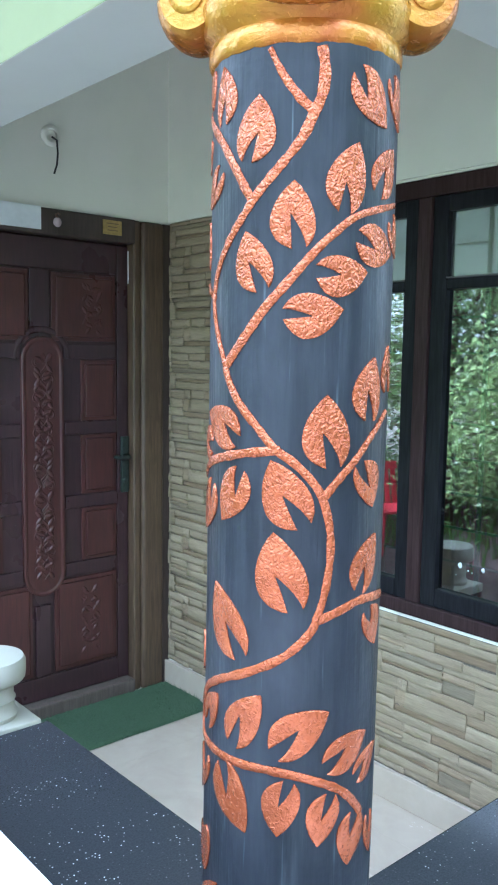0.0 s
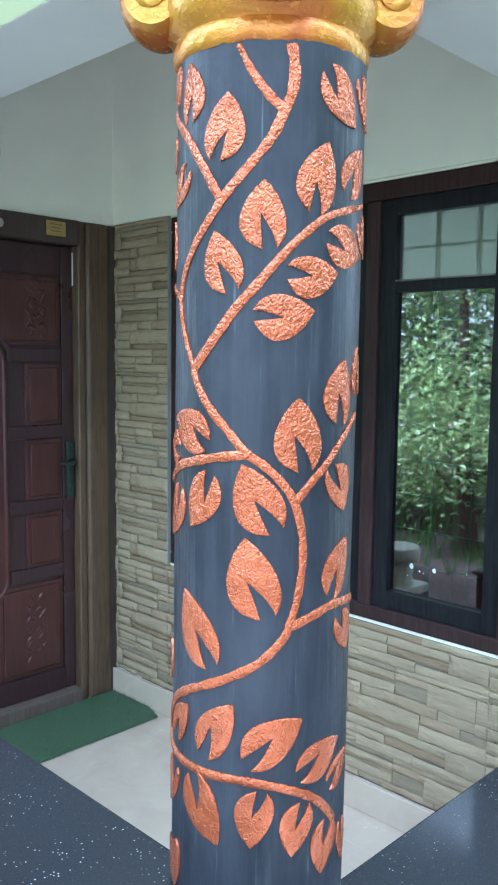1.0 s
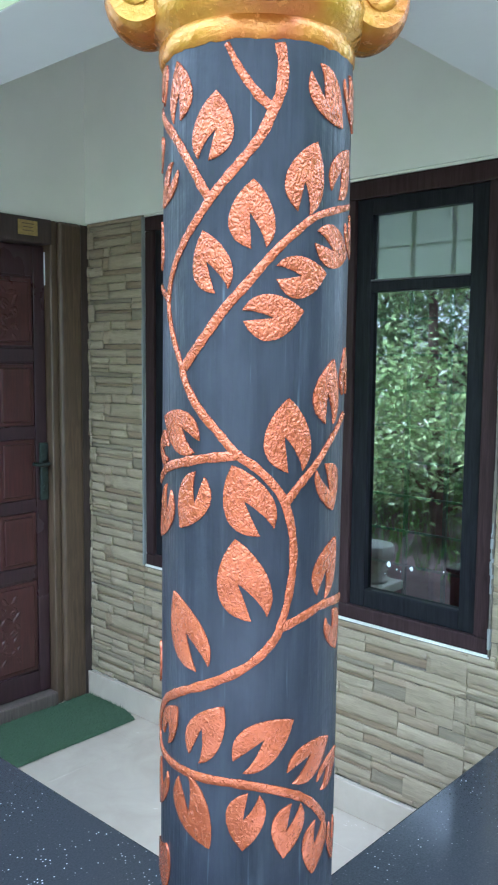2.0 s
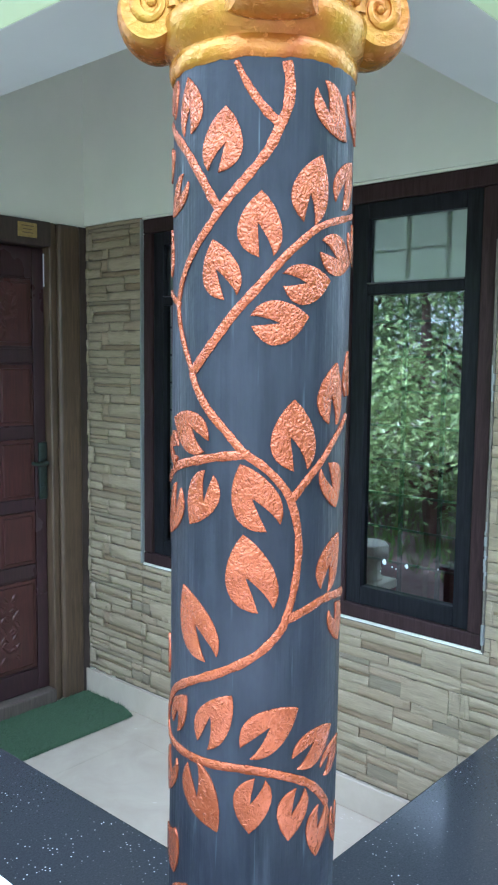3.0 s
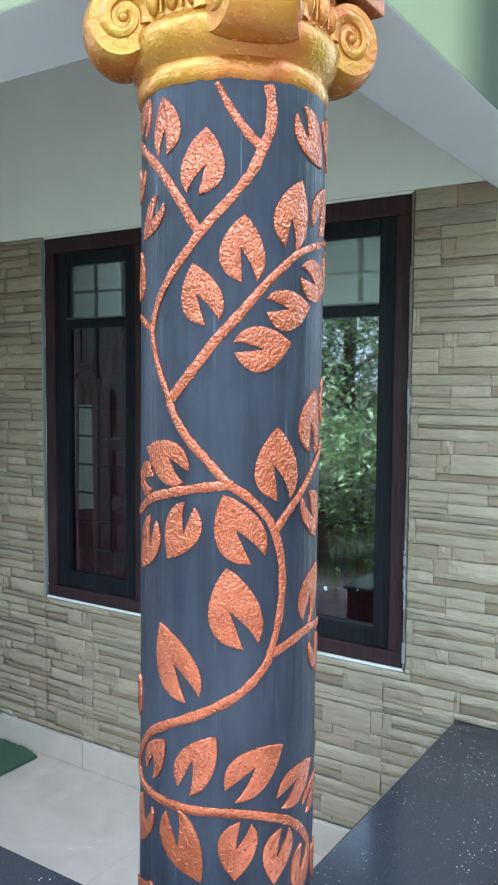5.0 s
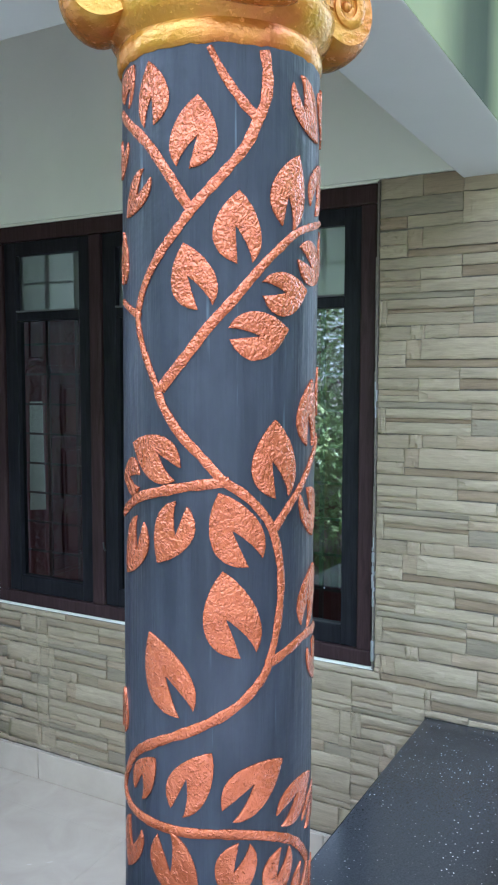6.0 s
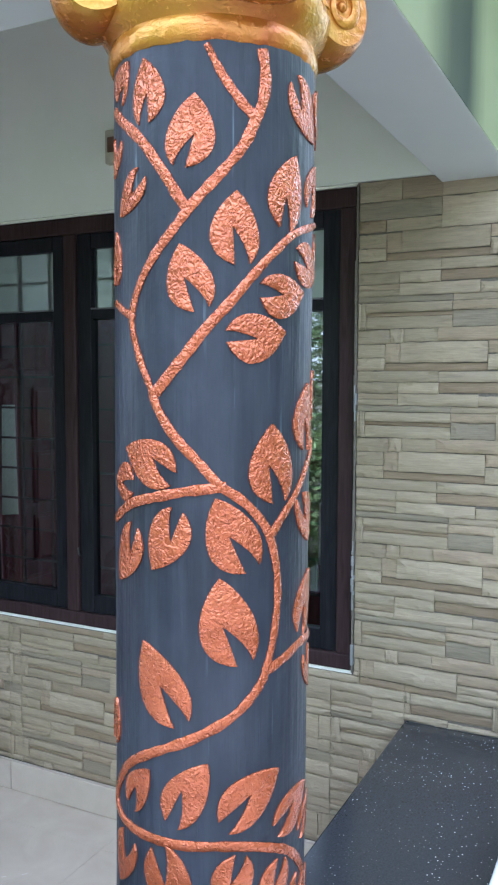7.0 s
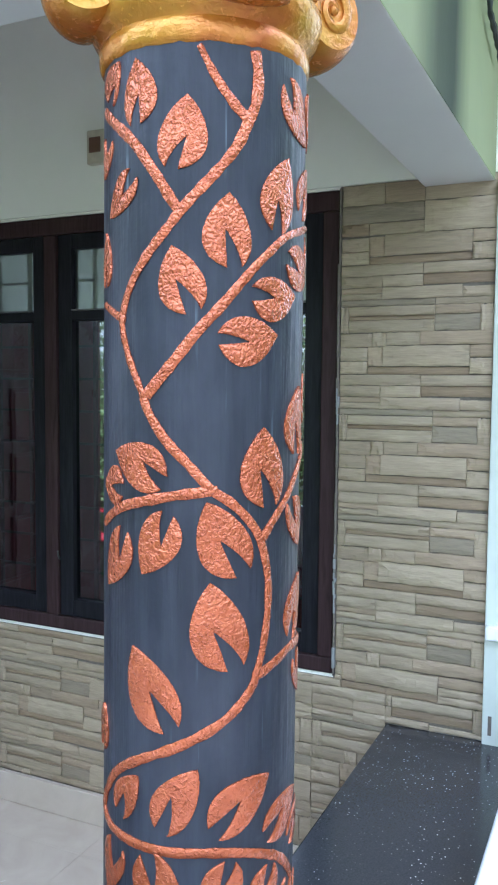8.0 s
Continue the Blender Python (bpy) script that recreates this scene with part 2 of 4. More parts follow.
def leaf_green(name, a, c2):
    m, nt, b = principled(name, a, 0.36)
    isl = nt.nodes.new("ShaderNodeNewGeometry").outputs["Random Per Island"]
    c = ramp(nt, isl, [(0.0, tuple(x * 0.6 for x in a)), (0.5, a), (1.0, c2)])
    nt.links.new(c, b.inputs["Base Color"])
    tl = nt.nodes.new("ShaderNodeBsdfTranslucent")
    nt.links.new(mix(nt, 0.5, c, c2), tl.inputs["Color"])
    ms = nt.nodes.new("ShaderNodeMixShader")
    ms.inputs[0].default_value = 0.35
    nt.links.new(b.outputs[0], ms.inputs[1])
    nt.links.new(tl.outputs[0], ms.inputs[2])
    nt.links.new(ms.outputs[0], nt.nodes["Material Output"].inputs["Surface"])
    return m


M_SHAFT, M_COPPER, M_GOLD, M_GRANITE = shaft_paint(), copper_paint(), gold_paint("gold_enamel", (0.98, 0.90, 0.9)), granite()
# redder gold for the abacus, with its shade darkened into the tint
M_ABACUS = gold_paint("shaded_red_gold_enamel", (0.80, 0.52, 0.80))
STONES = [stone_face("cleft_sandstone", (0.86, 0.82, 0.77)), stone_face("pale_sandstone", (0.95, 0.905, 0.855)), stone_face("grey_sandstone", (0.67, 0.655, 0.635)),
          stone_face("brown_sandstone", (0.70, 0.61, 0.535)), stone_face("pinkish_sandstone", (0.88, 0.80, 0.74))]
M_DOOR = wood("red_mahogany_polish", (0.032, 0.017, 0.019), (0.064, 0.030, 0.032), 0.3)
M_PANEL = wood("bright_mahogany_panel", (0.050, 0.018, 0.016), (0.095, 0.032, 0.027), 0.34)
M_JAMB = wood("weathered_teak_frame", (0.06, 0.037, 0.021), (0.145, 0.092, 0.052), 0.5)
M_HEAD = wood("dark_teak_head", (0.040, 0.027, 0.023), (0.085, 0.058, 0.047), 0.5)
M_STEP = wood("dusty_teak_step", (0.085, 0.064, 0.050), (0.15, 0.115, 0.092), 0.8)
M_FRAME = wood("dark_brown_window_frame", (0.028, 0.017, 0.017), (0.058, 0.035, 0.034), 0.38, relief=0.15)
M_SASH = wood("black_brown_sash", (0.010, 0.010, 0.012), (0.024, 0.023, 0.026), 0.35, relief=0.12)
for m in (M_SASH, M_FRAME):
    m.node_tree.nodes["Principled BSDF"].inputs["Specular IOR Level"].default_value = 0.08
M_TILE, M_CLEAR = floor_tile(), clear_face()
M_GLASS, M_OBSCURE = glass_pane("tinted_window_glass", 0.02), glass_pane("obscure_window_glass", 0.38)
M_GROUT = simple("grey_grout", (0.53, 0.465, 0.36), 0.9, scale=120)
M_JOINT = simple("cladding_backing", (0.15, 0.128, 0.10), 0.9, scale=90)
M_TURF = simple("green_turf", (0.075, 0.128, 0.064), 0.9, scale=420, vary=0.55, relief=1.0, depth=0.006)
M_CURTAIN = simple("dark_red_curtain", (0.11, 0.008, 0.022), 0.85, scale=300, vary=0.25)
M_IRON = simple("black_grille_iron", (0.014, 0.014, 0.016), 0.5, 0.3)
M_BRASS = simple("aged_brass_plate", (0.42, 0.30, 0.10), 0.4, 0.4, 80)
M_LOCK = simple("dark_bronze_lock", (0.06, 0.075, 0.065), 0.34, 0.7, 90)
M_PAPER = simple("white_paper", (0.72, 0.74, 0.76), 0.7, scale=25, vary=0.06)
M_CABLE = simple("black_cable_sheath", (0.02, 0.022, 0.02), 0.5)
M_PLASTIC = simple("cream_plastic", (0.50, 0.46, 0.34), 0.45, vary=0.1)
M_BROWN = simple("brown_plastic", (0.12, 0.06, 0.035), 0.45, vary=0.1)
M_PINK = simple("faded_pink_plastic", (0.42, 0.33, 0.35), 0.5, vary=0.15)
M_INK = simple("dark_ink", (0.16, 0.11, 0.05), 0.6)
M_YARD = simple("trodden_earth_yard", (0.15, 0.13, 0.108), 0.95, scale=2.5, vary=0.35, relief=0.5, depth=0.03)
M_SOIL = simple("dark_garden_soil", (0.075, 0.055, 0.05), 0.95, scale=9, vary=0.4, relief=0.8, depth=0.02)
M_OXIDE = painted("red_oxide_paint", (0.085, 0.042, 0.04), 0.1, 0.5, 40)
M_BARK = simple("tree_bark", (0.075, 0.055, 0.04), 0.9, scale=30, vary=0.4, relief=0.8, depth=0.02)
M_FOLIAGE = leaf_green("broad_foliage", (0.20, 0.29, 0.105), (0.42, 0.50, 0.22))
M_FOLIAGE_DARK = leaf_green("deep_foliage", (0.145, 0.225, 0.09), (0.31, 0.39, 0.18))
M_GRASS = leaf_green("grass_blades", (0.06, 0.14, 0.03), (0.14, 0.24, 0.05))
M_RED = simple("faded_red_plastic", (0.45, 0.03, 0.045), 0.4, vary=0.1)

# ---- mesh helpers ----


def link(name, bm, material, smooth=False):
    me = bpy.data.meshes.new(name)
    bm.normal_update()
    sharp = [e.calc_face_angle(0.0) > 0.75 for e in bm.edges]
    bm.to_mesh(me)
    bm.free()
    for m in material if isinstance(material, (list, tuple)) else [material]:
        me.materials.append(m)
    if smooth:
        me.polygons.foreach_set("use_smooth", [True] * len(me.polygons))
        me.edges.foreach_set("use_edge_sharp", sharp)
    return new(name, me)


def part(name, bm, material, parent, label="", smooth=False):
    ob = link(name, bm, material, smooth)
    ob.parent = parent
    if label:
        ob["label"] = label
    return ob


def thing(name, at, label, category, group="", kind=""):
    ob = new(name)
    ob.empty_display_size = 0.1
    ob.location = at
    return tagged(ob, label, category, group, kind)


def box(lo, hi, bevel=0.0, bm=None, seg=2):
    b = bmesh.new()
    r = bmesh.ops.create_cube(b, size=1)
    for v in r["verts"]:
        v.co = Vector([lo[i] + (v.co[i] + 0.5) * (hi[i] - lo[i]) for i in range(3)])
    if bevel:
        bmesh.ops.bevel(b, geom=b.edges[:], offset=bevel, segments=seg, affect="EDGES", profile=0.6)
    if bm is None:
        return b
    me = bpy.data.meshes.new("t")
    b.to_mesh(me)
    b.free()
    bm.from_mesh(me)
    bpy.data.meshes.remove(me)
    return bm


def lathe(profile, n=48, bm=None, cap=True):
    """Turned body from (radius, height) steps."""
    bm = bm or bmesh.new()
    rings = []
    for r, z in profile:
        rings.append([bm.verts.new((r * math.cos(2 * math.pi * k / n), r * math.sin(2 * math.pi * k / n), z)) for k in range(n)])
    for a, b in zip(rings, rings[1:]):
        for k in range(n):
            bm.faces.new((a[k], a[(k + 1) % n], b[(k + 1) % n], b[k]))
    if cap:
        bm.faces.new(list(reversed(rings[0])))
        bm.faces.new(rings[-1])
    return bm


def tube(points, radius, n=8, bm=None, up=None):
    """Round rod along points; radius may be a list."""
    bm = bm or bmesh.new()
    pts = [Vector(p) for p in points]
    rs = radius if isinstance(radius, (list, tuple)) else [radius] * len(pts)
    rings = []
    for i, p in enumerate(pts):
        d = (pts[min(i + 1, len(pts) - 1)] - pts[max(i - 1, 0)]).normalized()
        s = d.cross(Vector(up)).normalized() if up else d.orthogonal().normalized() if abs(d.z) > 0.95 else d.cross(Vector((0, 0, 1))).normalized()
        u = s.cross(d)
        rings.append([bm.verts.new(p + rs[i] * (math.cos(2 * math.pi * k / n) * s + math.sin(2 * math.pi * k / n) * u)) for k in range(n)])
    for a, b in zip(rings, rings[1:]):
        for k in range(n):
            bm.faces.new((a[k], a[(k + 1) % n], b[(k + 1) % n], b[k]))
    bm.faces.new(list(reversed(rings[0])))
    bm.faces.new(rings[-1])
    bmesh.ops.recalc_face_normals(bm, faces=bm.faces[:])
    return bm


def setting(name, bm, material, label="", category=""):
    return tagged(link(name, bm, material), label, category, kind="structure")


# ---- the setting: ground, house walls, beams, floor ----
WX, DY = 2.303, 3.262          # faces of the window wall and of the door wall
Y0, Y1, Z0, Z1 = 1.31, 2.872, 0.677, 2.128   # window opening
HEAD = 2.112                    # underside of the beams
SEAT = 0.558                    # top of the granite seat

g = bmesh.new()
bmesh.ops.create_grid(g, x_segments=60, y_segments=60, size=60)
for v in g.verts:
    d = v.co.xy.length
    v.co.z = -0.34 + (0.05 * noise.noise(v.co * 0.35) if d > 4 else 0) - 0.0
    if d > 55:
        v.co.xy *= 30
setting("ground", g, M_YARD, "brown trodden earth yard round the house", "ground")

# window wall in four pieces round its opening, one mesh
w = bmesh.new()
BX = WX + 0.014
box((BX, 0.60, -0.3), (BX + 0.13, Y0, 3.0), 0, w)
box((BX, Y1, -0.3), (BX + 0.13, DY + 0.2, 3.0), 0, w)
box((BX, Y0, -0.3), (BX + 0.13, Y1, Z0), 0, w)
box((BX, Y0, Z1), (BX + 0.13, Y1, 3.0), 0, w)
wall_east = setting("wall_east", w, M_WALL, "off-white plastered wall, clad in split stone tiles below", "wall")
# plaster above the cladding stands level with the stone
setting("wall_east_plaster", box((WX + 0.002, 1.068, 2.136), (BX - 0.0005, DY, 3.0)), M_WALL, "off-white painted plaster above the stone", "wall")

# door wall with the opening for the frame
DX0, DX1 = 1.13, 2.3015
w = bmesh.new()
box((0.845, DY, -0.3), (DX0, DY + 0.2, 3.0), 0, w)
box((DX1, DY, -0.3), (BX, DY + 0.2, 3.0), 0, w)
box((DX0, DY, 2.13), (DX1, DY + 0.2, 3.0), 0, w)
setting("wall_north", w, M_WALL, "off-white painted wall round the front door", "wall")
setting("wall_west", box((0.845, DY + 0.2, -0.3), (1.045, 8.0, 3.0)), M_WALL, "off-white side wall of the house", "wall")
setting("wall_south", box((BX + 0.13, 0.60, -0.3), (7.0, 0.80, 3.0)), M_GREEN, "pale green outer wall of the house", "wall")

# unseen dark sheet, added so the window mirrors something dark here
setting("trim_door_side", box((0.846, DY - 0.018, 0.001), (DX0 - 0.002, DY - 0.001, HEAD), 0.003), M_DOOR, "unseen dark wooden sheet added beside the front door", "trim")

# pillar at the wall's end, with its projecting ledge and a chipped slot
p = bmesh.new()
box((WX - 0.012, 0.60, -0.3), (BX, 0.862, HEAD), 0.004, p)
pilaster = setting("wall_pilaster", p, M_PILLAR, "pale green-white painted pillar ending the stone wall", "pillar")
part("ledge", box((WX - 0.045, 0.585, 0.862), (WX - 0.0125, 0.856, 0.902), 0.008), M_WHITE, pilaster, "white moulded ledge")
part("scar", box((WX - 0.0145, 0.836, 0.585), (WX - 0.0122, 0.846, 0.64), 0.001), M_JOINT, pilaster, "bare chipped plaster")

# beams that the column carries: pale green outside, white below and inside
def beam(name, lo, hi, face_axis, face_at):
    b = box(lo, hi, 0.004)
    for f in b.faces:
        c = f.calc_center_median()
        f.material_index = 1 if abs(c[face_axis] - face_at) < 0.003 and abs(f.normal[face_axis]) > 0.5 else 0
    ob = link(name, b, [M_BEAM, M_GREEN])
    return tagged(ob, "white painted porch beam with a pale green outer face", "beam", kind="structure")


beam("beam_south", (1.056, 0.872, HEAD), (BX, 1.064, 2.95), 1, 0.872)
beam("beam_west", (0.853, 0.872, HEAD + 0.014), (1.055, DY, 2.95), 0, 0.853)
# unseen slab; its overhang past the beams is added to shade the fascia
setting("ceiling", box((0.25, 0.25, 2.951), (7.0, 8.0, 3.08)), M_BEAM, "white painted ceiling slab, unseen, overhang added to shade the fascia", "ceiling")

# floor: bed, then the large tiles
setting("porch_base", box((0.80, 0.86, -0.34), (WX + 0.012, DY + 0.1, -0.012)), M_WHITE, "white plastered porch plinth", "plinth")
floor = setting("floor", box((1.0, 1.0, -0.0119), (WX + 0.012, DY + 0.1, -0.002)), M_GROUT, "cream vitrified floor tiles with thin joints", "floor")

# skirting of cut tiles along the wall
skirt = setting("baseboard", box((WX - 0.006, 1.14, 0.0005), (BX, DY - 0.001, 0.106)), M_GROUT, "cream tile skirting under the stone", "skirting")
for k in range(4):
    a = DY - 0.002 - 0.602 * k
    part("skirting_tile", box((WX - 0.016, max(1.142, a - 0.599), 0.001), (WX - 0.0062, a, 0.112), 0.002, seg=1), M_TILE, skirt)

# granite-topped seats along both open sides, white backrests outside
def seat(name, base, top, label):
    ob = thing(name, ((base[0][0] + base[1][0]) / 2, (base[0][1] + base[1][1]) / 2, -0.3), label, "bench", kind="structure")
    inv = Matrix.Translation(-ob.location)
    b = box(*base, 0)
    b.transform(inv)
    part("seat_base", b, M_OXIDE, ob, "dark red painted masonry base")
    b = box(*top, 0.004)
    b.transform(inv)
    part("granite_top", b, M_GRANITE, ob, "speckled black polished granite slab")
    return ob


seat("bench_west", ((0.575, 0.74, -0.3), (1.09, 2.13, SEAT - 0.021)), ((0.572, 0.735, SEAT - 0.02), (1.113, 2.145, SEAT)), "built-in porch seat with black speckled granite top")
seat("bench_south", ((1.115, 0.74, -0.3), (WX - 0.013, 1.115, SEAT - 0.021)), ((1.1145, 0.735, SEAT - 0.0205), (WX + 0.010, 1.139, SEAT - 0.0005)), "built-in porch seat with black speckled granite top by the stone wall")
setting("parapet_west", box((0.42, 0.60, -0.34), (0.570, 2.14, 0.894), 0.012), M_WHITE, "white painted low back wall of the porch seat", "parapet")
b = box((0.572, 0.60, -0.34), (WX - 0.05, 0.732, 0.72), 0.012)
parapet_s = setting("parapet_south", b, M_WHITE, "white painted low back wall of the porch seat", "parapet")
part("rim", tube([(0.60, 0.716, 0.722), (1.4, 0.716, 0.722), (WX - 0.06, 0.716, 0.722)], 0.012, 10), M_WHITE, parapet_s, "rounded white plaster rim", True)

# ---- front door ----
def front_door():
    ob = thing("door_1", (1.69, DY, 0), "closed carved mahogany front door in a teak frame", "door", kind="structure")
    L = lambda bm: (bm.transform(Matrix.Translation((-1.69, -DY, 0))), bm)[1]
    part("door_jamb", L(box((2.156, DY - 0.02, 0.0), (2.272, DY + 0.12, 2.13), 0.022, None, 5)), M_JAMB, ob, "weathered brown teak jamb")
    part("jamb_rebate", L(box((2.118, DY - 0.004, 0.0), (2.1555, DY + 0.12, 2.1295), 0.010, None, 3)), M_JAMB, ob, "inner rebate of the jamb")
    part("jamb_bead", L(box((2.2722, DY - 0.008, 0.0), (2.312, DY + 0.119, 2.129), 0.004)), M_HEAD, ob, "dark outer bead of the jamb")
    part("door_jamb", L(box((1.128, DY - 0.02, 0.0), (1.262, DY + 0.12, 2.13), 0.006)), M_JAMB, ob, "weathered brown teak jamb")
    part("door_head", L(box((1.2622, DY - 0.019, 2.026), (2.1178, DY + 0.12, 2.129), 0.006)), M_HEAD, ob, "dark weathered teak head")
    part("threshold", L(box((1.2622, DY - 0.018, 0.0), (2.1178, DY + 0.12, 0.062), 0.008)), M_STEP, ob, "worn dusty teak threshold")
    leaf = part("door_leaf", L(box((1.264, DY + 0.05, 0.064), (2.116, DY + 0.09, 2.024), 0.004)), M_DOOR, ob, "dark polished mahogany leaf")
    F = DY + 0.05
    # added panel that stops the room's light showing round the leaf
    part("door_stop", L(box((1.25, DY + 0.091, 0.05), (2.13, DY + 0.118, 2.05), 0.002)), M_DOOR, ob, "dark backing panel added to block light round the leaf")
    # white strip drawn for the light leaking between leaf and jamb
    part("seal_strip", L(box((2.1145, DY + 0.034, 1.86), (2.1176, DY + 0.049, 2.0), 0.001)), M_PAPER, ob, "thin white strip standing in for light at the door edge")
    arch = tube([(1.70 + 0.122 * math.cos(a), F - 0.005, 1.527 + 0.122 * math.sin(a)) for a in [math.pi * k / 20 for k in range(21)]], 0.014, 10, None, (0, 1, 0))
    for v in arch.verts:
        v.co.y = F - 0.005 + (v.co.y - F + 0.005) * 0.6
    part("arch_rail", L(arch), M_DOOR, leaf, "arched moulding over the panel", True)

    def stile(x0, x1, z0, z1, d=0.012):
        part("rail", L(box((x0, F - d, z0), (x1, F + 0.001, z1), 0.004)), M_DOOR, leaf)

    stile(1.266, 1.325, 0.066, 2.02)
    stile(2.058, 2.114, 0.066, 2.02)
    stile(1.326, 2.057, 1.895, 2.02)
    stile(1.326, 2.057, 0.066, 0.165)
    stile(1.326, 1.60, 1.53, 1.59), stile(1.80, 2.057, 1.53, 1.59)
    for z in (1.205, 0.885, 0.590):
        stile(1.326, 1.60, z, z + 0.055), stile(1.80, 2.057, z - 0.001, z + 0.055)
    stile(1.645, 1.735, 1.66, 1.894)
    stile(1.655, 1.725, 0.166, 0.48)

    def panel(x0, x1, z0, z1):
        b = box((x0, F - 0.010, z0), (x1, F + 0.001, z1), 0.003)
        box((x0 + 0.016, F - 0.017, z0 + 0.016), (x1 - 0.016, F - 0.009, z1 - 0.016), 0.007, b)
        part("panel", L(b), M_PANEL, leaf, "reddish raised panel")

    for x0, x1 in ((1.345, 1.515), (1.880, 2.054)):
        panel(x0, x1, 1.262, 1.522), panel(x0, x1, 0.942, 1.20), panel(x0, x1, 0.648, 0.88)
    random.seed(5)

    def carving(cx, cz, w, h, turns, b=None, side=1):
        """Scrolling foliage in low relief."""
        b = b or bmesh.new()
        wave = [(cx + side * w * 0.16 * math.sin(math.pi * turns * i / 60), F - 0.016, cz - h / 2 + h * i / 60) for i in range(61)]
        tube(wave, 0.0045, 6, b, (0, 1, 0))
        for k in range(turns):
            z = cz - h / 2 + h * (k + 0.5) / turns
            sd = side if k % 2 else -side
            r0 = min(w * 0.26, h / turns * 0.42)
            pts = []
            for i in range(20):
                a, r = i / 19 * 5.6, r0 * (1 - i / 24)
                pts.append((cx + sd * (w * 0.12 - r * math.cos(a)) + sd * 0.01, F - 0.017, z + r * math.sin(a)))
            tube(pts, [0.0055 * (1 - i / 30) for i in range(20)], 6, b, (0, 1, 0))
            for q in (-0.9, 0.9, 2.7):
                d = Vector((-sd * math.cos(q), 0, math.sin(q)))
                e = Vector((cx - sd * w * 0.06, F - 0.016, z)) + d * 0.012
                tube([tuple(e), tuple(e + d * 0.018 + Vector((0, -0.004, 0))), tuple(e + d * 0.036)], [0.005, 0.0105, 0.006], 8, b, (0, 1, 0))
        return b

    for x0, x1 in ((1.345, 1.64), (1.745, 2.052)):
        panel(x0, x1, 1.602, 1.885), panel(x0, x1, 0.175, 0.575)
    # tall centre panel with round ends
    b = bmesh.new()
    cx, hw, zt, zb = 1.70, 0.095, 1.62, 0.52
    rings = []
    for inset, y in ((0.0, F + 0.001), (0.0, F - 0.013), (0.004, F - 0.0155), (0.012, F - 0.0155), (0.02, F - 0.012), (0.03, F - 0.012)):
        r = hw - inset
        ring = [(cx + r * math.cos(a), y, zt - hw + r * math.sin(a)) for a in [math.pi * k / 14 for k in range(15)]]
        ring += [(cx + r * math.cos(a), y, zb + hw + r * math.sin(a)) for a in [math.pi + math.pi * k / 14 for k in range(15)]]
        rings.append([b.verts.new(q) for q in ring])
    n = len(rings[0])
    for r0, r1 in zip(rings, rings[1:]):
        for k in range(n):
            b.faces.new((r0[k], r0[(k + 1) % n], r1[(k + 1) % n], r1[k]))
    b.faces.new(rings[-1])
    bmesh.ops.recalc_face_normals(b, faces=b.faces[:])
    part("oval_panel", L(b), M_PANEL, leaf, "tall round-ended carved panel")
    def low(bm):
        """Worn, shallow relief: pressed flat towards the panel."""
        for v in bm.verts:
            v.co.y = F - 0.013 + (v.co.y - (F - 0.013)) * 0.5
        return bm

    part("carving", L(low(carving(1.70, 1.07, 0.16, 0.95, 13, carving(1.70, 1.075, 0.12, 0.93, 16, None, -1)))), M_PANEL, leaf, "carved scrolling foliage", True)
    part("carving", L(low(carving(1.93, 1.735, 0.24, 0.20, 4, carving(1.94, 1.74, 0.16, 0.17, 5, None, -1)))), M_PANEL, leaf, "carved flower spray", True)
    part("carving", L(low(carving(1.47, 1.735, 0.24, 0.20, 4, carving(1.46, 1.74, 0.16, 0.17, 5, None, -1)))), M_PANEL, leaf, "carved flower spray", True)
    part("carving", L(low(carving(1.92, 0.38, 0.22, 0.30, 4, carving(1.91, 0.38, 0.16, 0.27, 6, None, -1)))), M_PANEL, leaf, "carved flower spray", True)
    # lock plate with a lever
    lock = part("lock_plate", L(box((2.070, F - 0.026, 0.93), (2.113, F - 0.012, 1.185), 0.008)), M_LOCK, ob, "dark bronze lock plate")
    part("lever", L(tube([(2.090, F - 0.02, 1.095), (2.088, F - 0.055, 1.095), (2.05, F - 0.064, 1.092), (2.012, F - 0.060, 1.10)], [0.012, 0.012, 0.010, 0.008], 10)), M_LOCK, lock, "bronze lever", True)
    kb = lathe([(0.011, 0), (0.011, 0.004), (0.008, 0.006)], 16)
    kb.transform(Matrix.Translation((2.090, F - 0.0255, 0.985)) @ Matrix.Rotation(radians(90), 4, "X"))
    part("keyhole", L(kb), M_LOCK, lock)
    return ob


front_door()

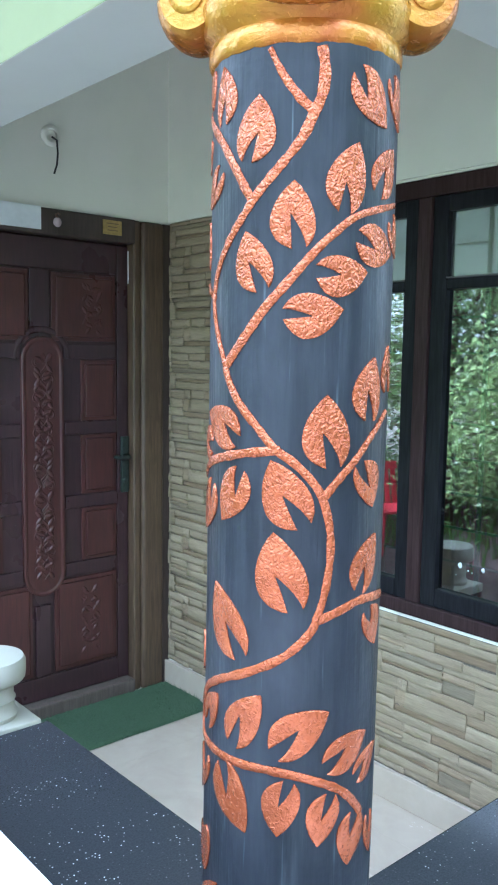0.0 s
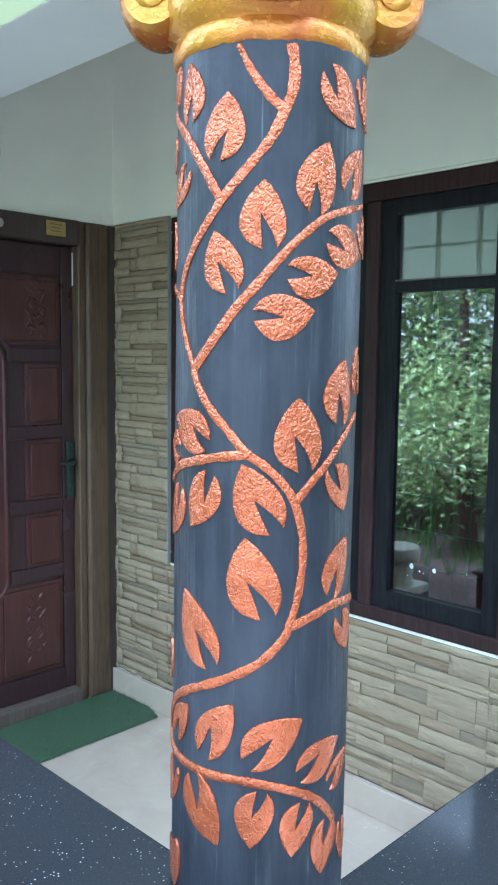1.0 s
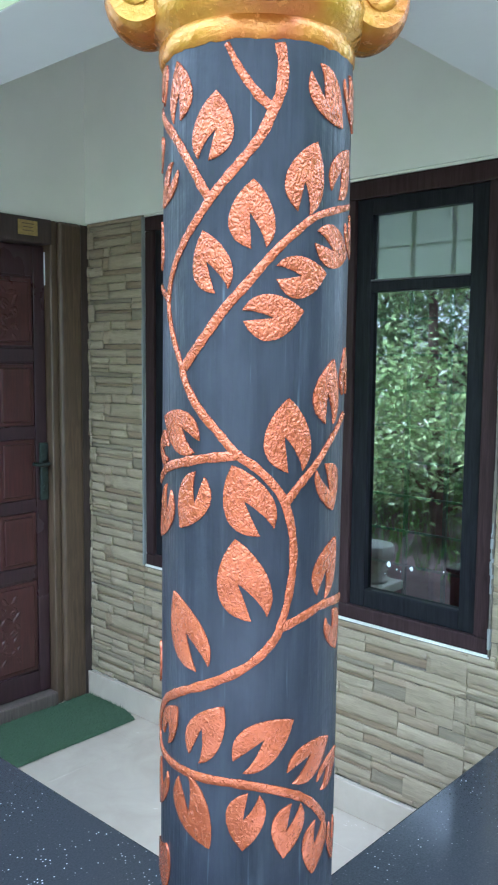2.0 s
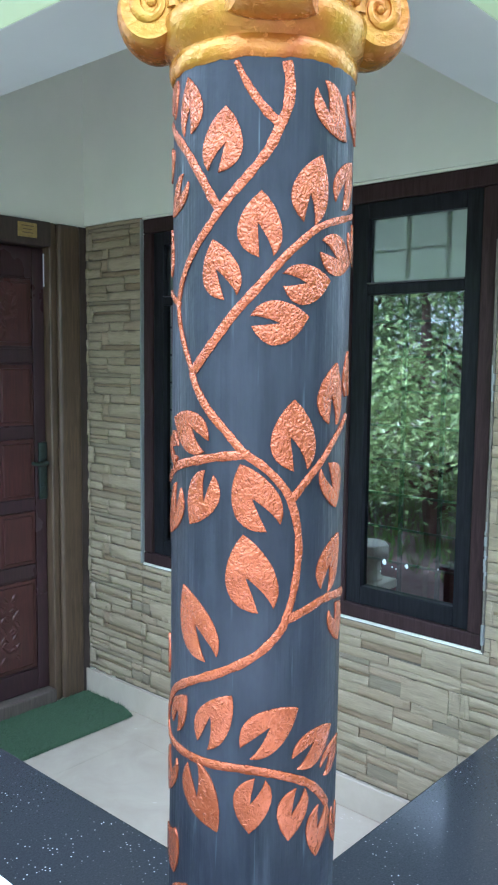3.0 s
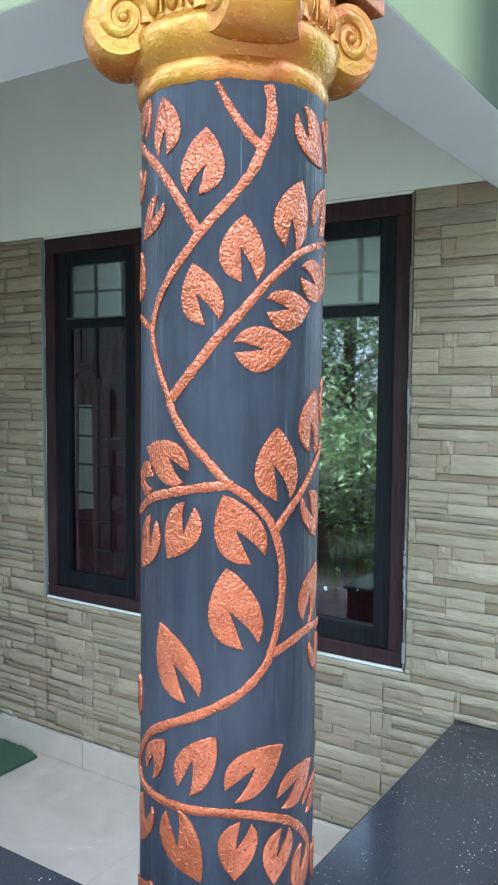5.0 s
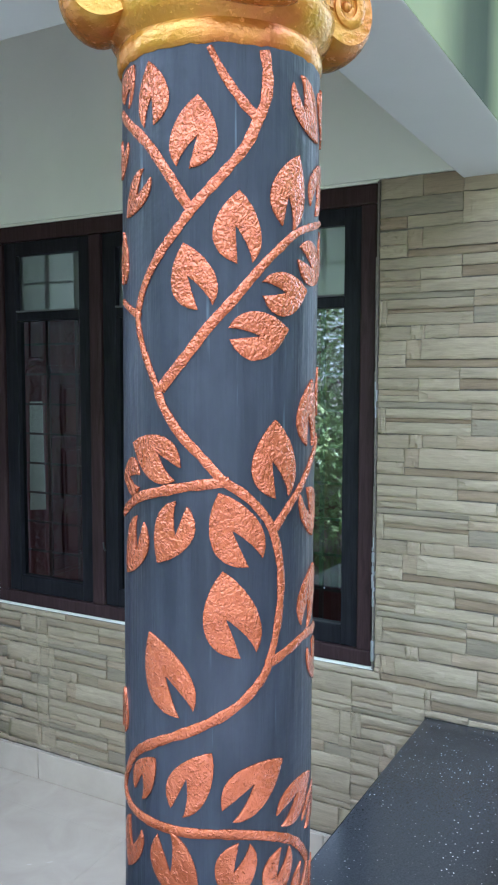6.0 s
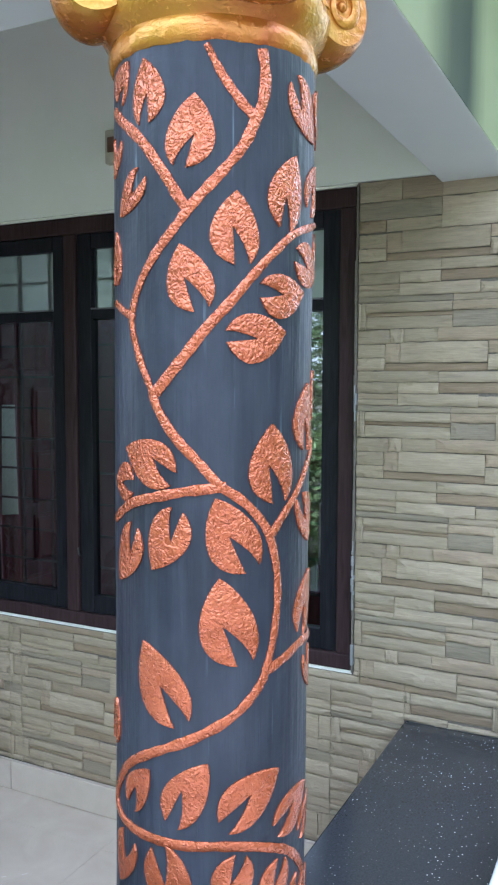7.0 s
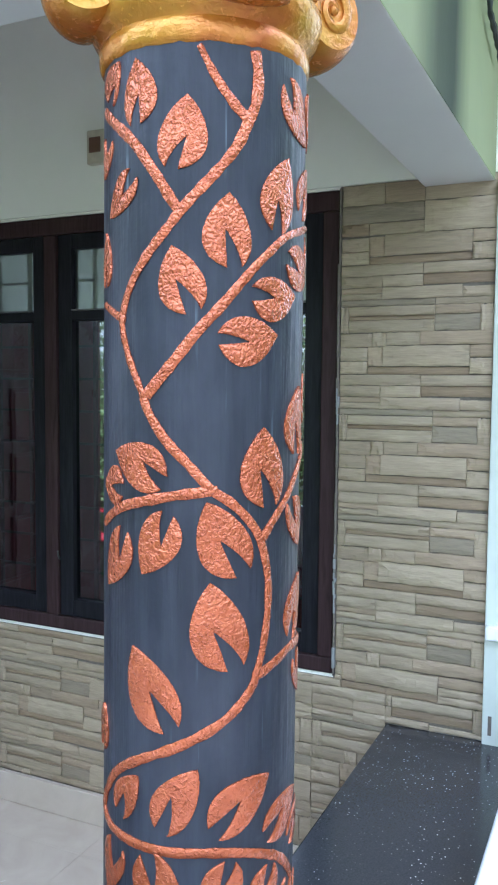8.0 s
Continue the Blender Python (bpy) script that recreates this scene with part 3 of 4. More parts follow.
# ---- window ----
def casement_window():
    ob = thing("window_1", (WX + 0.03, (Y0 + Y1) / 2, Z0), "three-light dark wooden casement window with tinted glass", "window", kind="structure")
    o = Vector(ob.location)
    L = lambda bm: (bm.transform(Matrix.Translation(-o)), bm)[1]
    x0, x1 = WX + 0.008, WX + 0.10
    fr = 0.052
    part("frame_head", L(box((x0, Y0 + 0.002, Z1 - 0.06), (x1, Y1 - 0.002, Z1 - 0.002), 0.005)), M_FRAME, ob)
    part("frame_sill", L(box((x0, Y0 + 0.002, Z0 + 0.002), (x1, Y1 - 0.002, Z0 + 0.05), 0.005)), M_FRAME, ob)
    for a, b in ((Y0 + 0.002, Y0 + fr), (Y1 - fr, Y1 - 0.002), (1.826, 1.878), (2.344, 2.396)):
        part("frame_post", L(box((x0 + 0.0006, a, Z0 + 0.0502), (x1, b, Z1 - 0.0602), 0.005)), M_FRAME, ob)
    sz0, sz1 = Z0 + 0.050, Z1 - 0.060
    for a, b in ((Y0 + fr, 1.826), (1.878, 2.344), (2.396, Y1 - fr)):
        s = thing("sash", ob.location, "", "")
        s.location, s.parent = (0, 0, 0), ob
        sx0, sx1, st = x0 + 0.014, x0 + 0.056, 0.058
        for lo, hi in (((sx0, a, sz0), (sx1, a + st, sz1)), ((sx0, b - st, sz0), (sx1, b, sz1)),
                       ((sx0 + 0.0006, a + st, sz0), (sx1, b - st, sz0 + 0.062)), ((sx0 + 0.0006, a + st, sz1 - 0.052), (sx1, b - st, sz1)),
                       ((sx0 + 0.002, a + st, 1.772), (sx1 - 0.002, b - st, 1.806))):
            part("sash_rail", L(box(lo, hi, 0.004)), M_SASH, s)
        for zz0, zz1 in ((sz0 + 0.062, 1.772), (1.806, sz1 - 0.052)):
            pb = box((sx0 + 0.022, a + st - 0.001, zz0 - 0.001), (sx0 + 0.026, b - st + 0.001, zz1 + 0.001))
            for f in pb.faces:
                f.material_index = 0 if f.normal.x < -0.9 else 1
            high = zz0 > 1.7
            gp = part("pane", L(pb), [M_OBSCURE if high else M_GLASS, M_CLEAR], s, "obscure glass pane" if high else "tinted glass pane")
            gp.visible_shadow = False
        # thin beading along the cross rail, paler than the sash
        part("bead", L(box((sx0 - 0.003, a + st, 1.8062), (sx0 + 0.018, b - st, 1.812), 0.002)), M_PUTTY, s, "thin pale bead")
    part("window_sill", L(box((WX + 0.002, Y0 - 0.012, Z0 - 0.007), (WX + 0.05, Y1 + 0.008, Z0), 0.004)), M_PUTTY, ob, "rough white cement sill edge")
    random.seed(8)
    for a in (Y0 - 0.008, Y1 + 0.001):
        b = bmesh.new()
        z = Z0
        while z < Z1 - 0.02:
            h = random.uniform(0.05, 0.2)
            box((WX - 0.003, a + random.uniform(0, 0.002), z), (WX + 0.03, a + 0.007 + random.uniform(-0.002, 0.002), min(z + h, Z1)), 0.001, b, 1)
            z += h
        part("putty_line", L(b), M_FILLER if a > Y1 else M_JOINT, ob, "white putty seam")
    for z0, z1 in ((0.70, 0.75), (0.87, 1.02), (1.04, 1.06), (1.44, 1.53)):
        b = bmesh.new()
        z = z0
        while z < z1:
            h = random.uniform(0.008, 0.03)
            box((WX - 0.0045, Y0 - 0.0065 + random.uniform(-0.002, 0.003), z), (WX + 0.02, Y0 - 0.001 + random.uniform(-0.002, 0.003), z + h + 0.004), 0.0015, b, 1)
            z += h
        part("putty_patch", L(b), M_FILLER, ob, "smear of white filler on the frame's edge")
    for k in range(2):
        part("hinge", L(lathe([(0.006, Z0 + 0.11 + 0.10 * k), (0.006, Z0 + 0.15 + 0.10 * k)], 10)), M_IRON, ob)
        ob.children[-1].location = (WX + 0.012, Y0 + 0.056, 0)
    part("window_stay", L(tube([(x0 + 0.006, 2.338, 0.93), (x0 - 0.004, 2.338, 0.945), (x0 - 0.006, 2.338, 0.962)], 0.003, 8)), M_LOCK, ob, "small dull metal latch")
    # splashes of white paint dried on the glass
    for y, z, r in ((1.686, 0.884, 0.010), (1.60, 0.884, 0.008), (1.655, 0.872, 0.003), (1.70, 0.85, 0.002), (1.485, 0.895, 0.003), (1.64, 0.868, 0.002)):
        b = bmesh.new()
        bmesh.ops.create_icosphere(b, subdivisions=2, radius=r)
        for v in b.verts:
            v.co.x *= 0.12
            v.co.y *= 0.75 + 0.5 * noise.noise(v.co * 200)
        b.transform(Matrix.Translation((x0 + 0.0352, y, z)))
        part("paint_splash", L(b), M_PAPER, ob, "dried white paint spot")
    return ob


casement_window()

# iron grille just behind the sashes, one thing with its bars
grille = thing("window_grille", (WX + 0.125, (Y0 + Y1) / 2, Z0), "black iron bar grille behind the window glass", "grille")
for k in range(11):
    y = Y0 + 0.075 + 0.146 * k - (Y0 + Y1) / 2
    part("bar", box((-0.006, y - 0.006, -0.001), (0.006, y + 0.006, Z1 - Z0 + 0.001)), M_IRON, grille)
for k in range(12):
    z = 0.075 + 0.117 * k
    part("bar", box((-0.0125, -(Y1 - Y0) / 2 - 0.002, z - 0.004), (-0.0065, (Y1 - Y0) / 2 + 0.002, z + 0.004)), M_IRON, grille)

# the room behind: pale walls, with an unseen opening for an added lamp
RX0, RX1 = BX + 0.13, 5.6
room = bmesh.new()
box((RX1, 0.80, -0.1), (RX1 + 0.15, 6.0, 3.0), 0, room)
box((RX0, 6.0, -0.1), (3.2, 6.15, 3.0), 0, room)
box((4.4, 6.0, -0.1), (RX1 + 0.15, 6.15, 3.0), 0, room)
box((3.2, 6.0, -0.1), (4.4, 6.15, 0.9), 0, room)
box((3.2, 6.0, 2.2), (4.4, 6.15, 3.0), 0, room)
box((1.05, DY + 0.21, -0.1), (1.1, 6.15, 3.0), 0, room)
setting("wall_room", room, M_ROOM, "pale green inner walls of the room", "wall")
setting("floor_room", box((1.05, 0.80, -0.12), (RX1 + 0.15, 6.15, -0.1)), M_TILE, "tiled floor of the room", "floor")
# fill lamp added to brighten the room's walls
room_fill = new("room_window_light", bpy.data.lights.new("room_window_light", "AREA"))
room_fill.data.shape, room_fill.data.size, room_fill.data.size_y, room_fill.data.energy = "RECTANGLE", 1.2, 1.3, 3.2
room_fill.matrix_world = look((3.8, 6.05, 1.55), (3.8, 0, 1.2))

rod = thing("curtain_rod", (BX + 0.185, 2.09, 1.80), "thin curtain rod across the window inside the room", "rod")
part("pole", tube([(0, -0.85, 0), (0, 0, 0), (0, 0.85, 0)], 0.008, 8), M_IRON, rod)
for y in (-0.84, 0.84):
    part("bracket", box((-0.0555, y - 0.012, -0.012), (-0.008, y + 0.012, 0.012), 0.002), M_IRON, rod)


def curtain(y0, y1, slit=None, back=0.0):
    b = bmesh.new()
    ny, nz = 60, 30
    vs = {}
    for i in range(ny + 1):
        for j in range(nz + 1):
            y, z = y0 + (y1 - y0) * i / ny, 0.55 + 1.24 * j / nz
            x = 0.022 * math.sin(y * 62 + 0.6 * math.sin(z * 3)) * (1.1 - 0.5 * j / nz)
            vs[i, j] = b.verts.new((x, y - (y0 + y1) / 2, z - 1.8))
    for i in range(ny):
        for j in range(nz):
            yc, zc = y0 + (y1 - y0) * (i + 0.5) / ny, 0.55 + 1.24 * (j + 0.5) / nz
            if slit and slit[0] < yc < slit[1] and slit[2] < zc < slit[3]:
                continue
            b.faces.new((vs[i, j], vs[i + 1, j], vs[i + 1, j + 1], vs[i, j + 1]))
    ob = link("curtain", b, M_CURTAIN, True)
    md = ob.modifiers.new("cloth", "SOLIDIFY")
    md.thickness = 0.002
    ob.location = (BX + 0.185 + back, (y0 + y1) / 2, 1.8)
    return tagged(ob, "dark red cloth curtain gathered on a rod", "curtain", "window curtains")


curtain(1.26, 2.13)
curtain(2.07, 2.97, (2.852, 2.905, 1.0, 1.44), 0.05)

# ---- the painted column ----
CX, CY, CR = 0.9423, 1.0287, 0.1275
column = thing("column", (CX, CY, SEAT), "slate-blue round porch column with copper vine relief and gold capital", "column")


def on_shaft(theta, z, out=0.0):
    """A point on the column, by angle in degrees, height and distance outside its face; the shaft leans a trifle."""
    a, lean = radians(theta), 0.0045 * (z - 1.6)
    return Vector((lean + (CR + out) * math.cos(a), -lean + (CR + out) * math.sin(a), z - SEAT))


s = bmesh.new()
NT, NZ = 72, 60
rows = []
for j in range(NZ + 1):
    z = SEAT + (1.946 - SEAT) * j / NZ
    rows.append([s.verts.new(on_shaft(360 * k / NT, z, 0.0012 * noise.noise(Vector((math.cos(radians(360 * k / NT)) * 1.1, math.sin(radians(360 * k / NT)) * 1.1, z * 3))))) for k in range(NT)])
for a, b in zip(rows, rows[1:]):
    for k in range(NT):
        s.faces.new((a[k], a[(k + 1) % NT], b[(k + 1) % NT], b[k]))
s.faces.new(list(reversed(rows[0])))
s.faces.new(rows[-1])
shaft = part("shaft", s, M_SHAFT, column, "brush-painted slate-blue shaft", True)


def crumple(u, z):
    p = Vector((u * 130, z * 130, 3.7))
    return (0.00045 * noise.noise(p) + 0.0003 * noise.noise(p * 2.3)) * max(0.35, min(1.0, (z - 0.9) / 0.55))


RELIEF = 0.0026


def leaf(theta, z, lean, length, wide_a, wide_b, cut, shift, gap):
    """A split leaf in relief: its tip at (theta, z), the tip pointing lean degrees from upright towards larger theta;
    length, half-widths, the notch's sideways shift and its mouth in millimetres, cut its depth as a share of the length."""
    arc = 180 / (math.pi * CR)
    ln, l = radians(lean), length / 1000
    ax, ay = math.sin(ln), math.cos(ln)
    N, K = 22, 6
    b = bmesh.new()

    def place(v, q, h):
        # v along the leaf from its foot, q across it to the a side
        u = -(l - v) * ax - q * ay
        zz = z - (l - v) * ay + q * ax
        edge = 0.0006 * noise.noise(Vector((u * 260, zz * 260, 9.1)))
        return on_shaft(theta + (u + edge) * arc, zz + edge, h)

    mids = {}
    for side, wide in ((1, wide_a), (-1, wide_b)):
        wd = max(wide, 5) / 1000
        grid = []
        foot = (side * gap / 2000, 0.0)
        apex = (shift / 1000, cut * l)
        for i in range(N + 1):
            t = i / N
            # outer edge: a full curve from the lobe's foot to the tip
            q_out = (1 - t) ** 3 * foot[0] + 3 * (1 - t) ** 2 * t * side * wd * 1.72 + 3 * (1 - t) * t * t * side * wd * 0.84
            v_out = 3 * (1 - t) ** 2 * t * l * 0.25 + 3 * (1 - t) * t * t * l * 0.80 + t ** 3 * l
            # inner edge: up the notch, then along the midrib
            if t < 0.5:
                w2 = t / 0.5
                e = w2 ** 1.7
                q_in, v_in = foot[0] + (apex[0] - foot[0]) * e, apex[1] * w2
            else:
                w2 = (t - 0.5) / 0.5
                q_in, v_in = apex[0] * (1 - w2), apex[1] + (l - apex[1]) * w2
            line = []
            for k in range(K + 1):
                fk = k / K
                q, v = q_in + (q_out - q_in) * fk, v_in + (v_out - v_in) * fk
                h = RELIEF + crumple(q * ay + theta * 0.01, v + z)
                if k == K or (k == 0 and t < 0.5) or i == 0:
                    h = RELIEF * 0.62
                key = (i, "m") if (k == 0 and t >= 0.5) or i == N else None
                if key and key in mids:
                    line.append(mids[key])
                else:
                    vert = b.verts.new(place(v, q, h))
                    if key:
                        mids[key] = vert
                    line.append(vert)
            grid.append(line)
        for r0, r1 in zip(grid, grid[1:]):
            for k in range(K):
                quad = [r0[k], r0[k + 1], r1[k + 1], r1[k]]
                quad = [x for n2, x in enumerate(quad) if x not in quad[:n2]]
                if len(quad) > 2:
                    b.faces.new(quad)
    border = [e for e in b.edges if e.is_boundary]
    made = bmesh.ops.extrude_edge_only(b, edges=border)
    for v in made["geom"]:
        if isinstance(v, bmesh.types.BMVert):
            c = Vector((0.0045 * (v.co.z + SEAT - 1.6), -0.0045 * (v.co.z + SEAT - 1.6)))
            d = v.co.xy - c
            v.co.xy = c + d.normalized() * (CR - 0.002)
    bmesh.ops.recalc_face_normals(b, faces=b.faces[:])
    return part("leaf", b, M_COPPER, shaft, "crinkled copper-painted relief leaf", True)


def stem(width, pts, end=None):
    """A vine in relief through (theta, z) points, its width in millimetres at its start and end."""
    end = end or width
    arc = 180 / (math.pi * CR)
    P = [Vector((t / arc, z)) for t, z in pts]
    line = []
    for i in range(len(P) - 1):
        p0, p1, p2, p3 = P[max(i - 1, 0)], P[i], P[i + 1], P[min(i + 2, len(P) - 1)]
        n = max(3, int((p2 - p1).length / 0.005))
        for k in range(n):
            t = k / n
            line.append(0.5 * ((2 * p1) + (p2 - p0) * t + (2 * p0 - 5 * p1 + 4 * p2 - p3) * t * t + (3 * p1 - p0 - 3 * p2 + p3) * t ** 3))
    line.append(P[-1])
    b = bmesh.new()
    rings = []
    for i, p in enumerate(line):
        d = (line[min(i + 1, len(line) - 1)] - line[max(i - 1, 0)]).normalized()
        nrm = Vector((-d.y, d.x))
        w = (width + (end - width) * i / (len(line) - 1)) / 2000 * (1 + 0.2 * noise.noise(Vector((p.x * 90, p.y * 90, 1.3))))
        ring = []
        for q, h in ((-1, -0.002), (-1, RELIEF * 0.5), (-0.6, RELIEF * 0.95), (0, RELIEF * 1.1), (0.6, RELIEF * 0.95), (1, RELIEF * 0.5), (1, -0.002)):
            c = p + nrm * (q * w)
            ring.append(b.verts.new(on_shaft(c.x * arc, c.y, h + (crumple(c.x, c.y) * 1.2 if h > 0 else 0))))
        rings.append(ring)
    for r0, r1 in zip(rings, rings[1:]):
        for k in range(6):
            b.faces.new((r0[k], r0[k + 1], r1[k + 1], r1[k]))
    b.faces.new(rings[0])
    b.faces.new(rings[-1])
    bmesh.ops.recalc_face_normals(b, faces=b.faces[:])
    return part("vine_stem", b, M_COPPER, shaft, "copper-painted relief vine stem", True)


leaf(169.2, 1.929, 1, 74, 17, 29, 0.47, -5, 15)
leaf(198.8, 1.882, 13, 83, 22, 33, 0.47, -10, 16)
leaf(146.5, 1.755, -135, 66, 19, 17, 0.48, 3, 17)
leaf(155.8, 1.933, 29, 49, 31, 11, 0.50, -5, 19)
leaf(135.5, 1.806, -161, 47, 15, 12, 0.37, -1, 27)
leaf(139.9, 1.740, 2, 65, 11, 17, 0.42, 1, 12)
leaf(279.5, 1.850, 140, 83, 23, 28, 0.46, -11, 18)
leaf(300.8, 1.856, 151, 71, 24, 16, 0.42, -8, 19)
leaf(257.4, 1.825, 11, 90, 32, 21, 0.42, 7, 17)
leaf(289.9, 1.829, 29, 73, 25, 25, 0.55, 4, 19)
leaf(220.4, 1.775, -5, 84, 34, 21, 0.52, 8, 18)
leaf(191.0, 1.715, -19, 80, 30, 22, 0.53, 8, 18)
leaf(292.3, 1.693, 102, 77, 23, 29, 0.47, -7, 15)
leaf(266.8, 1.665, 88, 74, 19, 31, 0.46, -4, 16)
leaf(250.6, 1.616, 85, 79, 23, 33, 0.49, -6, 13)
leaf(309.0, 1.692, 143, 62, 17, 20, 0.42, -5, 23)
leaf(276.5, 1.556, 4, 85, 34, 19, 0.49, 9, 19)
leaf(242.4, 1.507, -7, 96, 37, 25, 0.50, 11, 21)
leaf(154.1, 1.477, -65, 83, 23, 31, 0.46, -11, 17)
leaf(139.8, 1.434, -84, 45, 20, 26, 0.59, -0, 16)
leaf(175.1, 1.332, -156, 82, 29, 22, 0.50, 9, 15)
leaf(145.2, 1.308, -155, 82, 28, 19, 0.49, 10, 16)
leaf(210.3, 1.421, -28, 98, 36, 25, 0.51, 7, 20)
leaf(279.0, 1.354, 156, 67, 33, 17, 0.62, 6, 18)
leaf(212.7, 1.326, -17, 110, 41, 25, 0.48, 13, 21)
leaf(284.6, 1.316, 24, 84, 29, 20, 0.44, 5, 18)
leaf(168.9, 1.243, -29, 110, 35, 26, 0.49, 3, 21)
leaf(288.6, 1.156, 159, 59, 31, 17, 0.43, 1, 20)
leaf(295.1, 1.572, -2, 64, 19, 13, 0.55, 3, 21)
leaf(136.8, 1.150, 5, 60, 22, 17, 0.51, 6, 16)
leaf(172.7, 1.083, 29, 66, 23, 14, 0.47, 7, 18)
leaf(207.4, 1.101, 29, 92, 29, 21, 0.51, 11, 18)
leaf(249.6, 1.080, 51, 96, 34, 22, 0.53, 8, 20)
leaf(280.9, 1.036, 63, 82, 25, 24, 0.51, 7, 19)
leaf(296.9, 1.006, 58, 66, 18, 20, 0.44, 7, 18)
leaf(145.8, 0.915, -164, 71, 21, 24, 0.51, 2, 30)
leaf(199.2, 0.900, 153, 101, 22, 36, 0.49, -13, 21)
leaf(219.5, 0.904, -170, 80, 20, 30, 0.48, -7, 15)
leaf(244.3, 0.888, -165, 75, 19, 27, 0.52, -5, 15)
leaf(266.6, 0.848, -169, 76, 24, 26, 0.47, -4, 19)
leaf(293.4, 0.839, 175, 64, 15, 16, 0.54, 2, 17)
leaf(158.6, 0.799, 158, 66, 26, 44, 0.05, 10, 57)
leaf(175.5, 0.801, 20, 106, 37, 14, 0.16, 3, 38)
stem(7, [(204.5, 1.935), (213.1, 1.900), (223.0, 1.872), (228.7, 1.861), (231.0, 1.855)], 13)
stem(14, [(233.7, 1.935), (235.6, 1.909), (234.5, 1.879), (229.5, 1.852), (223.6, 1.825), (212.8, 1.795), (197.6, 1.759), (187.8, 1.733), (175.8, 1.703), (164.8, 1.669), (158.7, 1.632), (163.6, 1.593), (173.8, 1.548)], 9)
stem(11, [(173.8, 1.548), (178.3, 1.524), (188.5, 1.492), (200.9, 1.464), (212.5, 1.436), (223.7, 1.419), (233.9, 1.397), (240.9, 1.374), (246.1, 1.336), (247.4, 1.295), (244.6, 1.245), (239.8, 1.208)])
stem(12, [(240.2, 1.212), (236.5, 1.192), (222.1, 1.160), (201.0, 1.133), (174.6, 1.105), (156.3, 1.079), (143.2, 1.044), (137.3, 1.016), (145.2, 1.002), (159.3, 0.998), (178.7, 0.997)])
stem(12, [(175.2, 0.997), (191.8, 0.997), (215.0, 0.997), (235.8, 0.988), (254.6, 0.970), (267.0, 0.948), (278.5, 0.917)])
stem(13, [(136.7, 1.886), (164.4, 1.842), (179.8, 1.802), (191.0, 1.765), (195.5, 1.752)])
stem(14, [(176.9, 1.544), (191.7, 1.581), (204.6, 1.617), (217.7, 1.649), (230.1, 1.681), (242.8, 1.709), (260.8, 1.737), (297.1, 1.759)], 8)
stem(9, [(137.6, 1.654), (151.8, 1.641), (161.3, 1.632)])
stem(12, [(137.3, 1.383), (158.3, 1.408), (177.4, 1.420), (196.8, 1.429), (216.0, 1.434)])
stem(12, [(242.7, 1.374), (251.4, 1.396), (263.1, 1.421), (277.8, 1.453), (295.8, 1.482)], 8)
stem(12, [(240.5, 1.207), (254.4, 1.218), (272.4, 1.228), (300.5, 1.222)])

# capital: collar, bell, drum with eggs, four scroll rolls and the abacus
capital = part("capital", lathe([(0.118, 1.936 - SEAT), (0.1285, 1.940 - SEAT), (0.1315, 1.946 - SEAT), (0.1325, 1.955 - SEAT), (0.1315, 1.963 - SEAT), (0.1290, 1.968 - SEAT),
                                 (0.1315, 1.972 - SEAT), (0.139, 1.978 - SEAT), (0.1445, 1.988 - SEAT), (0.1475, 2.000 - SEAT), (0.1470, 2.010 - SEAT), (0.143, 2.017 - SEAT), (0.139, 2.021 - SEAT),
                                 (0.136, 2.024 - SEAT), (0.136, 2.066 - SEAT), (0.141, 2.069 - SEAT), (0.142, 2.078 - SEAT), (0.137, 2.083 - SEAT), (0.137, 2.09 - SEAT)], 96), M_GOLD, column, "lumpy gold-painted capital", True)
for v in capital.data.vertices:
    zz, ang = v.co.z + SEAT, math.atan2(v.co.y, v.co.x)
    rag = noise.noise(Vector((math.cos(ang) * 9, math.sin(ang) * 9, 2.0))) + 0.6 * noise.noise(Vector((math.cos(ang) * 26, math.sin(ang) * 26, 5.0)))
    v.co.z += 0.0028 * rag * max(0.0, min(1.0, (1.965 - zz) / 0.02))
    v.co.xy *= 1 + 0.006 * noise.noise(Vector((v.co.x * 30, v.co.y * 30, zz * 45)))
ab = box((-0.157, -0.157, 2.088 - SEAT), (0.157, 0.157, HEAD - 0.0005 - SEAT), 0.005)
part("abacus", ab, M_ABACUS, capital, "square red-gold abacus slab, darkened as in shade")


